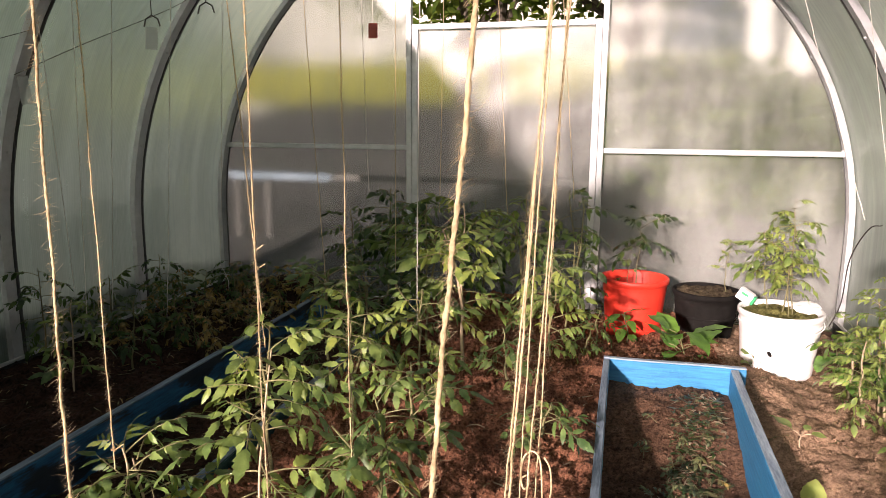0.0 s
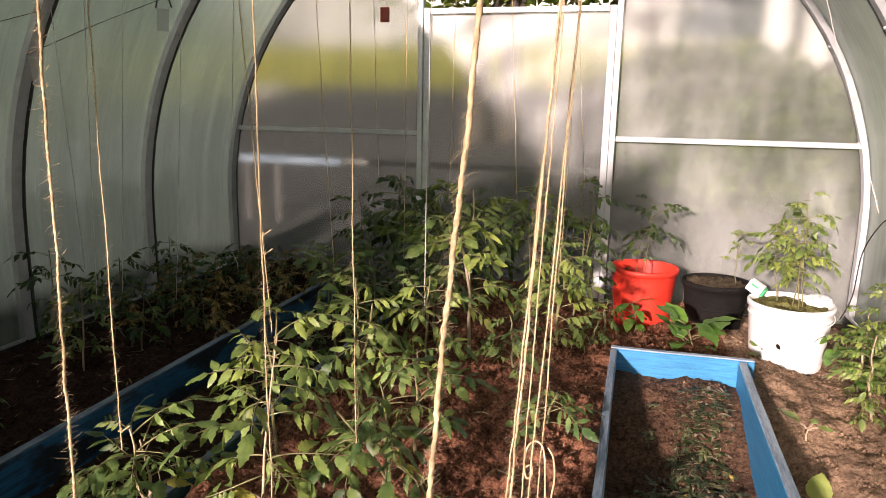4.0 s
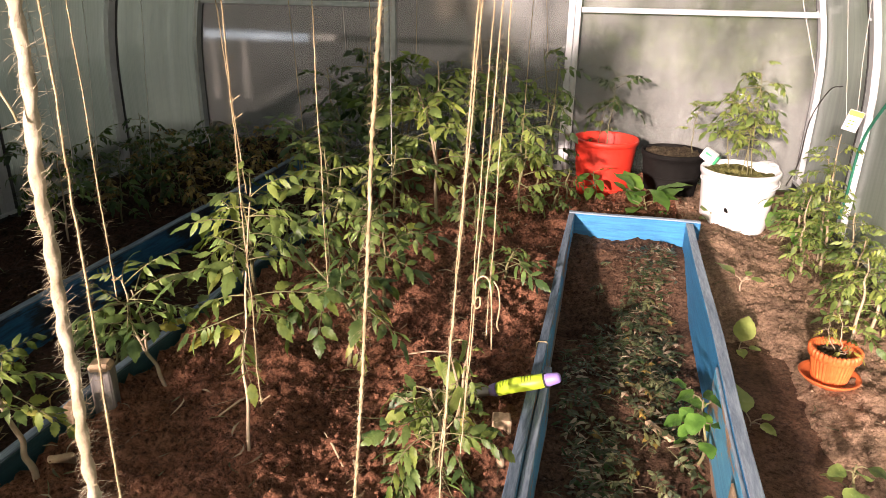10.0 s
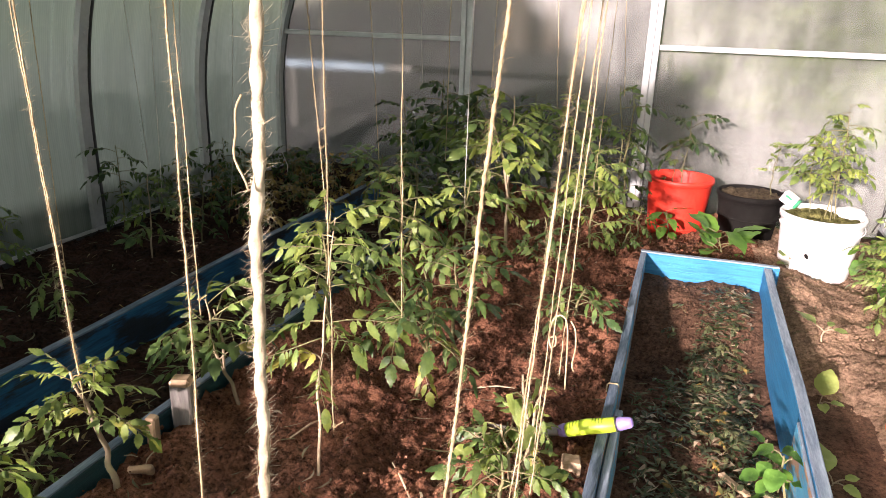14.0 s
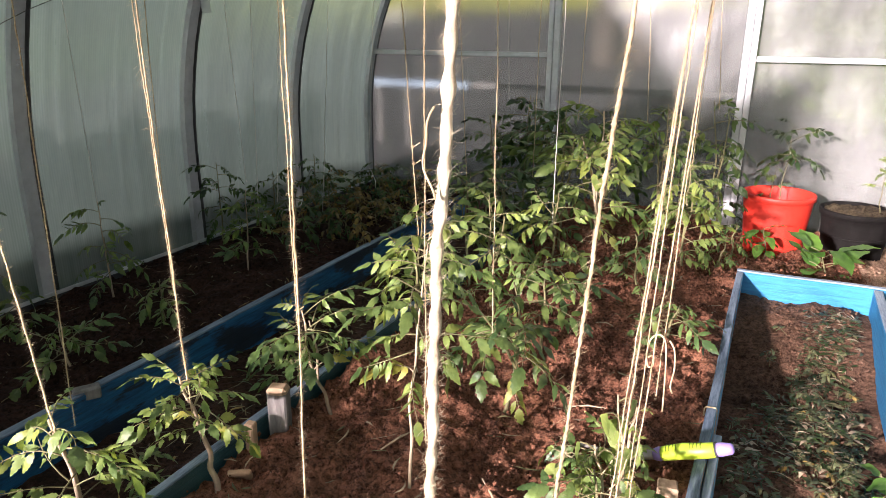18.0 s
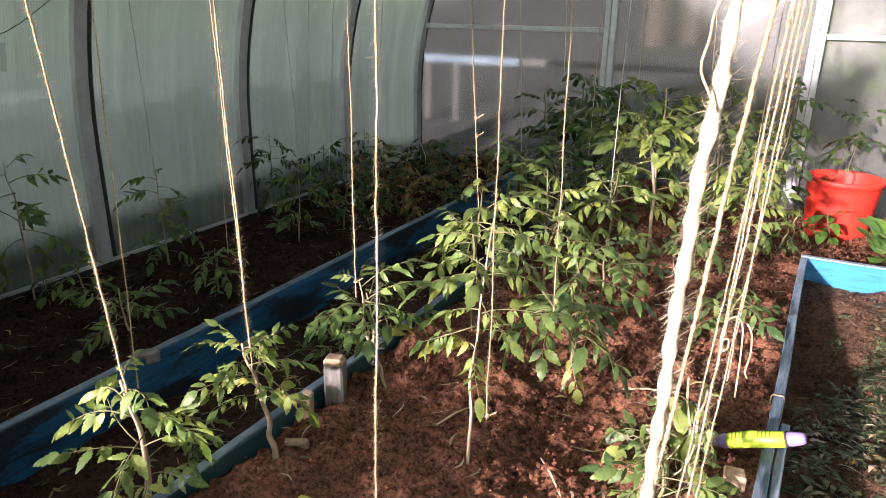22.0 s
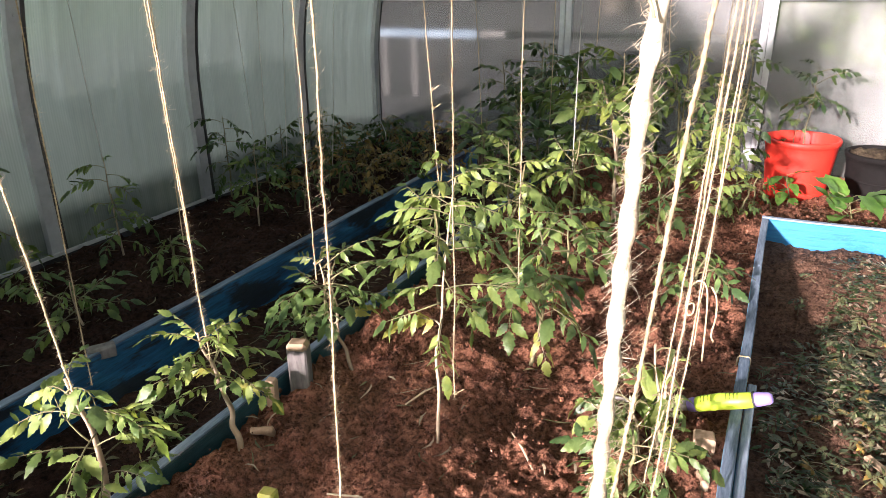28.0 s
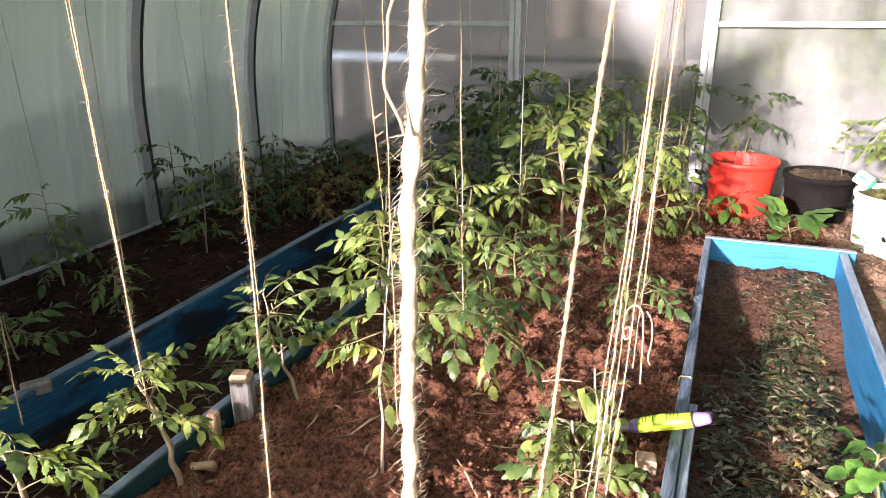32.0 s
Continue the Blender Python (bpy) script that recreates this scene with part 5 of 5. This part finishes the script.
twine((0.4414, 1.1617), (0.0265, 0.0365), 0.44, roof_z(0.47), 0.0015, JUTE, 8, 200)
twine((0.450, 0.985), (0.051, 0.02), 0.28, roof_z(0.5), 0.0015, JUTE, 9, 240)
twine((0.432, 0.93), (0.060, 0.03), 0.34, roof_z(0.5), 0.0015, JUTE, 10, 240)
twine((0.428, 1.08), (0.034, 0.02), 0.30, roof_z(0.46), 0.0014, JUTE, 11, 160)
twine((-0.1868, 0.5323), (-0.0522, -0.0550), 0.55, roof_z(-0.25), 0.0018, JUTE, 12, 420)
twine((-0.4604, 0.7585), (0.0166, 0.0194), 0.36, roof_z(-0.45), 0.0015, JUTE, 13, 200)
twine((-0.2328, 0.7910), (-0.0157, -0.0019), 0.46, roof_z(-0.25), 0.0017, JUTE, 14, 260)
twine((-0.245, 0.80), (-0.035, 0.004), 0.42, roof_z(-0.28), 0.0013, FINE, 15, 120)
twine((-0.3399, 2.1107), (-0.0547, -0.0074), 0.47, roof_z(-0.4), 0.0015, JUTE, 16, 80, curve=[(0.075, 0.0, -0.075), (0.045, 0, -0.06), (0.02, 0, -0.035)])
twine((0.1095, 1.2327), (-0.0219, 0.0342), 0.42, roof_z(0.1), 0.0014, JUTE, 17, 160)
for k, (x0, y0, sx, z0, mat) in enumerate((
        (-0.960, 1.84, 0.05, 0.43, CORD), (-1.045, 2.06, 0.09, 0.40, CORD), (-0.940, 2.20, 0.088, 0.34, CORD), (-0.930, 2.50, 0.066, 0.47, CORD),
        (-0.168, 2.30, 0.005, 0.42, TWINE), (-0.448, 2.80, -0.03, 0.74, CORD), (0.146, 2.60, -0.064, 0.70, TWINE), (-0.128, 2.70, 0.015, 0.68, TWINE),
        (-0.003, 2.00, 0.01, 0.45, CORD), (0.372, 2.70, -0.09, 0.75, TWINE), (-1.255, 1.45, -0.03, 0.50, CORD), (-1.17, 2.00, -0.05, 0.48, CORD),
        (-0.745, 1.25, 0.035, 0.40, TWINE), (0.33, 2.42, 0.02, 0.60, TWINE), (1.27, 2.35, -0.20, 0.62, CORD), (1.30, 2.35, -0.10, 0.62, CORD), (1.12, 2.0, -0.35, 0.80, CORD))):
    cv = [(0.03, 0.0, -0.09), (0.03, 0, -0.06), (0.012, 0, -0.02)] if k in (3,) else None
    xt = x0
    for _ in range(6):
        xt = x0 + sx * (roof_z(max(-1.38, min(1.38, xt))) - 0.7)
    twine((x0, y0), (sx, 0.0), z0, roof_z(max(-1.38, min(1.38, xt))), 0.0016, FINE, 30 + k, 30, mat, cv)

curl = [Vector((0.4812 - 0.0028 * math.sin(math.pi * k / 12) - 0.0005 * math.sin(k), 0.2350, 0.9985 - 0.0018 * k)) for k in range(13)]
tagged(mesh_ob("loose_strand", *tube(curl, 0.00028, 6), TWINE, smooth=True), "loose bowed strand beside the thick string", "string")

tie = [(0.5000, 1.438, 0.23), (0.5000, 1.437, 0.281), (0.503, 1.438, 0.2845), (0.520, 1.440, 0.2845), (0.5235, 1.439, 0.281), (0.5235, 1.438, 0.23)]
tagged(mesh_ob("string_tie", *tube(tie, 0.0016, 6), TWINE, smooth=True), "pale string tied round the blue board", "string")

# the loose looped end beside the tool
loop = [(0.452, 1.105, 0.44), (0.450, 1.10, 0.52), (0.446, 1.10, 0.56), (0.436, 1.10, 0.572), (0.424, 1.10, 0.562), (0.420, 1.10, 0.535), (0.424, 1.10, 0.515), (0.431, 1.10, 0.520), (0.430, 1.10, 0.535), (0.422, 1.102, 0.530)]
tagged(mesh_ob("string_loop", *tube(soft_line(loop), 0.0014, 7), TWINE, smooth=True), "pale looped end of string tied in a bow", "string")
loop = [(0.452, 1.10, 0.565), (0.460, 1.10, 0.550), (0.463, 1.10, 0.52), (0.460, 1.10, 0.49), (0.464, 1.10, 0.478)]
tagged(mesh_ob("string_loop", *tube(soft_line(loop), 0.0014, 7), TWINE, smooth=True), "pale loose end of string below the bow", "string")
for k in range(2):
    rnd = random.Random(900 + k)
    p = Vector((0.39 + 0.02 * k, 1.06 + 0.012 * k, 0.36))
    tagged(mesh_ob("string_end", *tube(soft_line([p, p + Vector((-0.02 + 0.012 * k, 0, -0.04)), p + Vector((-0.05 + 0.02 * k, 0.0, -0.08)), p + Vector((-0.02, 0.01, -0.115))]), 0.0012, 6), TWINE, smooth=True), "string end tied round a limp plant", "string", "strings")

# ---- wires, hooks and tags on the ribs ----
WIRE = simple("dark_wire", (0.03, 0.03, 0.03), (0.09, 0.08, 0.07), 60, 0.5, 0.5)
GREEN_CORD = simple("green_garden_cord", (0.01, 0.12, 0.07), (0.02, 0.20, 0.12), 60, 0.5)
TAG = simple("white_label_card", (0.70, 0.70, 0.66), (0.82, 0.82, 0.78), 30, 0.6)
YELLOW = simple("yellow_print", (0.70, 0.62, 0.05), (0.80, 0.72, 0.10), 30, 0.6)


def line_thing(name, pts, r, mat, label, cat):
    return tagged(mesh_ob(name, *tube(soft_line(pts), r, 6), mat, smooth=True), label, cat)


line_thing("tie_wire", [(-1.27, 1.96, 1.15), (-1.17, 2.15, 1.26), (-1.05, 2.5, 1.435), (-0.98, 2.66, 1.58)], 0.0012, WIRE, "thin dark wire stretched between two ribs", "wire")
line_thing("tie_wire", [(-1.40, 0.95, 0.86), (-1.36, 1.15, 0.92), (-1.28, 1.36, 1.06), (-1.22, 1.98, 1.28)], 0.0012, WIRE, "thin dark wire stretched along the wall", "wire")
line_thing("curled_wire", [(1.315, 3.0, 0.27), (1.322, 2.92, 0.38), (1.305, 2.82, 0.56), (1.320, 2.72, 0.68), (1.345, 2.68, 0.70)], 0.0022, WIRE, "bent black wire rising along the wall", "wire")
line_thing("green_cord", [(1.325, 2.36, 0.34), (1.327, 2.35, 0.42), (1.317, 2.30, 0.585), (1.312, 2.18, 0.71), (1.312, 2.05, 0.80), (1.33, 1.8, 0.90), (1.30, 1.5, 1.0), (1.25, 1.2, 1.08)], 0.0045, GREEN_CORD, "green garden cord arching along the wall", "cord")
for (x, y, z, lab) in ((-1.066, 2.35, 1.36, "dark double hook hanging on the wire"), (-0.884, 2.40, 1.405, "dark hook hanging from the roof")):
    hk = tagged(new("wire_hook"), lab, "hook")
    hk.location = (x, y, z)
    mesh_ob("hook", *tube([(-0.032, 0, -0.025), (-0.024, 0, 0.0), (0, 0, 0.012), (0.024, 0, 0.0), (0.032, 0, -0.025)], 0.0028, 7), WIRE, hk, smooth=True)
    mesh_ob("stem", *tube([(0, 0, 0.012), (0, 0, 0.10)], 0.0018, 6), WIRE, hk)
CLEAR, ct, cp, cn, cl = nodes_of("clear_plastic")
cp.inputs["Base Color"].default_value, cp.inputs["Roughness"].default_value, cp.inputs["Alpha"].default_value = (0.6, 0.62, 0.62, 1), 0.2, 0.4
for (x, y, z, w, h, tilt) in ((-1.068, 2.345, 1.295, 0.040, 0.075, 4), (-1.262, 1.985, 1.105, 0.034, 0.085, -6), (-1.385, 1.13, 0.86, 0.05, 0.07, 8)):
    tg = part("plastic_tag", box_bm(-w / 2, w / 2, -0.001, 0.001, -h / 2, h / 2, 0.0005), CLEAR)
    tg.matrix_world = pose(x, y, z, 0, tilt, 20)
    tagged(tg, "small clear white plastic tag hanging from a wire", "tag", "plastic tags")
tg = tagged(new("seed_label"), "white and yellow plant label hanging on strings", "label")
tg.matrix_world = pose(1.295, 2.34, 0.645, 0, 14, -10) @ Matrix.Diagonal((0.72, 1, 0.82, 1))
part("card", box_bm(-0.028, 0.028, -0.001, 0.001, -0.038, 0.036, 0.0005), TAG, tg)
part("print_band", box_bm(-0.027, 0.027, -0.0018, -0.0011, 0.016, 0.034, 0), YELLOW, tg, "yellow printed band")
for k in range(3):
    part("print_bar", box_bm(-0.020, 0.012 - 0.006 * k, -0.0017, -0.0011, -0.004 - 0.011 * k, -0.001 - 0.011 * k, 0), DARK_INK, tg)
RUST = simple("rust_red_plate", (0.25, 0.035, 0.02), (0.40, 0.07, 0.04), 40, 0.6)
pl = tagged(new("red_plate"), "small dark red plate hanging on a string before the end wall", "plate")
pl.location = (-0.461, 2.90, 1.372)
part("plate", box_bm(-0.019, 0.019, -0.004, 0.004, -0.028, 0.030, 0.003), RUST, pl)
mesh_ob("cord", *tube([(0, 0, 0.03), (0, 0, 0.54)], 0.0012, 5), CORD, pl)


# ---- withered weeds and crumbs ----
def litter(name, count, x0, x1, y0, y1, hz, mats, label, seed, blade=True, keep=None, wide=0.0):
    rnd = random.Random(seed)
    verts, faces, slots = [], [], []
    made = 0
    while made < count:
        x, y = rnd.uniform(x0, x1), rnd.uniform(y0, y1)
        if keep and not keep(x, y, rnd):
            continue
        made += 1
        z = hz(x, y) + rnd.uniform(0.000, 0.010)
        a = rnd.uniform(0, 6.28)
        if blade:
            L, W = rnd.uniform(0.015, 0.06), rnd.uniform(0.0008, 0.0026)
            if rnd.random() < wide:
                L, W = rnd.uniform(0.018, 0.036), rnd.uniform(0.003, 0.0055)
            d, s = Vector((math.cos(a), math.sin(a), 0)), Vector((-math.sin(a), math.cos(a), 0))
            p = Vector((x, y, z))
            up = Vector((0, 0, rnd.uniform(-0.002, 0.005)))
            o = len(verts)
            b = s * rnd.uniform(-0.4, 0.4) * L
            verts += [tuple(p - d * L / 2), tuple(p + s * W + up), tuple(p - s * W + up * 1.2), tuple(p + d * L * 0.3 + s * W * 0.8 + up * 0.8 + b * 0.4), tuple(p + d * L * 0.3 - s * W * 0.8 + up + b * 0.4), tuple(p + d * L / 2 + b)]
            faces += [(o, o + 2, o + 1), (o + 1, o + 2, o + 4, o + 3), (o + 3, o + 4, o + 5)]
            slots += [rnd.randrange(len(mats))] * 3
            slots[-2] = slots[-1] = slots[-3]
        else:
            q = rnd.choice((0.0015, 0.002, 0.0025, 0.003, 0.0035, 0.004, 0.0055)) * rnd.uniform(0.7, 1.3)
            o = len(verts)
            rot = Euler((rnd.uniform(0, 6), rnd.uniform(0, 6), a)).to_matrix()
            for c in ((1, 0, 0), (-1, 0, 0), (0, 1, 0), (0, -1, 0), (0, 0, 1), (0, 0, -1), (0.6, 0.6, 0.6), (-0.6, 0.6, -0.6)):
                verts.append(tuple(rot @ (Vector(c) * q * rnd.uniform(0.65, 1.15)) + Vector((x, y, z - 0.004 + q * 0.3))))
            faces += [(o + i, o + j, o + k) for i, j, k in ((0, 2, 6), (2, 4, 6), (4, 0, 6), (0, 4, 3), (4, 1, 3), (4, 2, 1), (1, 2, 7), (1, 7, 5), (2, 5, 7), (0, 5, 2), (0, 3, 5), (3, 1, 5))]
            slots += [rnd.randrange(len(mats))] * 12
    return tagged(mesh_ob(name, verts, faces, mats, slots=slots, smooth=not blade), label, "litter", kind="stuff")


def heap(x, y, rnd):
    return 2.2 * noise.noise(Vector((x * 7, y * 4, 1.5))) + 0.9 * (1 - abs(x - 0.71) / 0.15) > rnd.uniform(0.2, 1.2)


litter("withered_weeds", 2600, 0.56, 0.85, 0.95, 2.30, h_path, [LEAF_WILT, LEAF_DARK, LEAF_WILT, STEM, LEAF_DARK, LEAF_WILT, STEM_PALE], "withered pulled weeds strewn on the path", 61, True, heap, 0.5)
litter("straw_bits", 220, -0.28, 0.49, 0.4, 3.2, h_mid, [STEM_PALE, STEM], "bits of straw and root on the soil", 62)
litter("straw_bits", 180, 0.92, 1.38, 0.9, 3.2, h_right, [STEM_PALE, STEM], "bits of straw on the dry soil", 63)
litter("dry_leaves", 500, -0.68, -0.32, 0.3, 2.6, h_lpath, [LEAF_DARK, LEAF_BROWN, STEM], "withered leaves on the narrow path", 64, wide=0.4)
litter("straw_bits", 420, -1.38, -0.73, 0.4, 3.1, h_left, [STEM, LEAF_BROWN], "bits of root on the shaded soil", 65)
litter("soil_clods", 15000, -0.28, 0.49, 0.4, 3.2, h_mid, [SOIL_MID], "loose crumbling clods of soil", 66, False)
litter("soil_clods", 900, 0.52, 0.90, 2.42, 3.2, h_back, [SOIL_MID], "loose crumbling clods of soil", 67, False)
litter("soil_clods", 2200, 0.92, 1.39, 0.9, 3.2, h_right, [SOIL_DRY], "dry crumbs of soil", 68, False)
litter("soil_clods", 4000, -1.39, -0.73, 0.4, 3.2, h_left, [SOIL_SHADED], "dark clods of soil", 69, False)
litter("soil_clods", 2200, 0.55, 0.85, 0.9, 2.34, h_path, [SOIL_PATH], "crumbs of trodden soil", 70, False)

for k in range(84):
    rnd = random.Random(700 + k)
    c = rnd.choice(((0.71, 1.20), (0.69, 1.42), (0.72, 1.58), (0.69, 1.80), (0.72, 2.02), (0.70, 1.05)))
    x, y = c[0] + rnd.gauss(0, 0.048), c[1] + rnd.gauss(0, 0.075)
    x = min(0.825, max(0.575, x))
    ob = new("withered_leaf", rnd.choice(LEAVES["wilt"] if k % 6 else LEAVES["brown"]))
    s = rnd.uniform(0.22, 0.42)
    ob.matrix_world = Matrix.LocRotScale((x, y, h_path(x, y) + rnd.uniform(0.014, 0.026)), Euler((radians(rnd.uniform(-45, 45)), radians(rnd.uniform(-25, 20)), rnd.uniform(0, 6.28))), (s, s, s * 0.7))
    tagged(ob, "withered grey-green leaf lying on the trodden path", "leaf", "withered leaves")
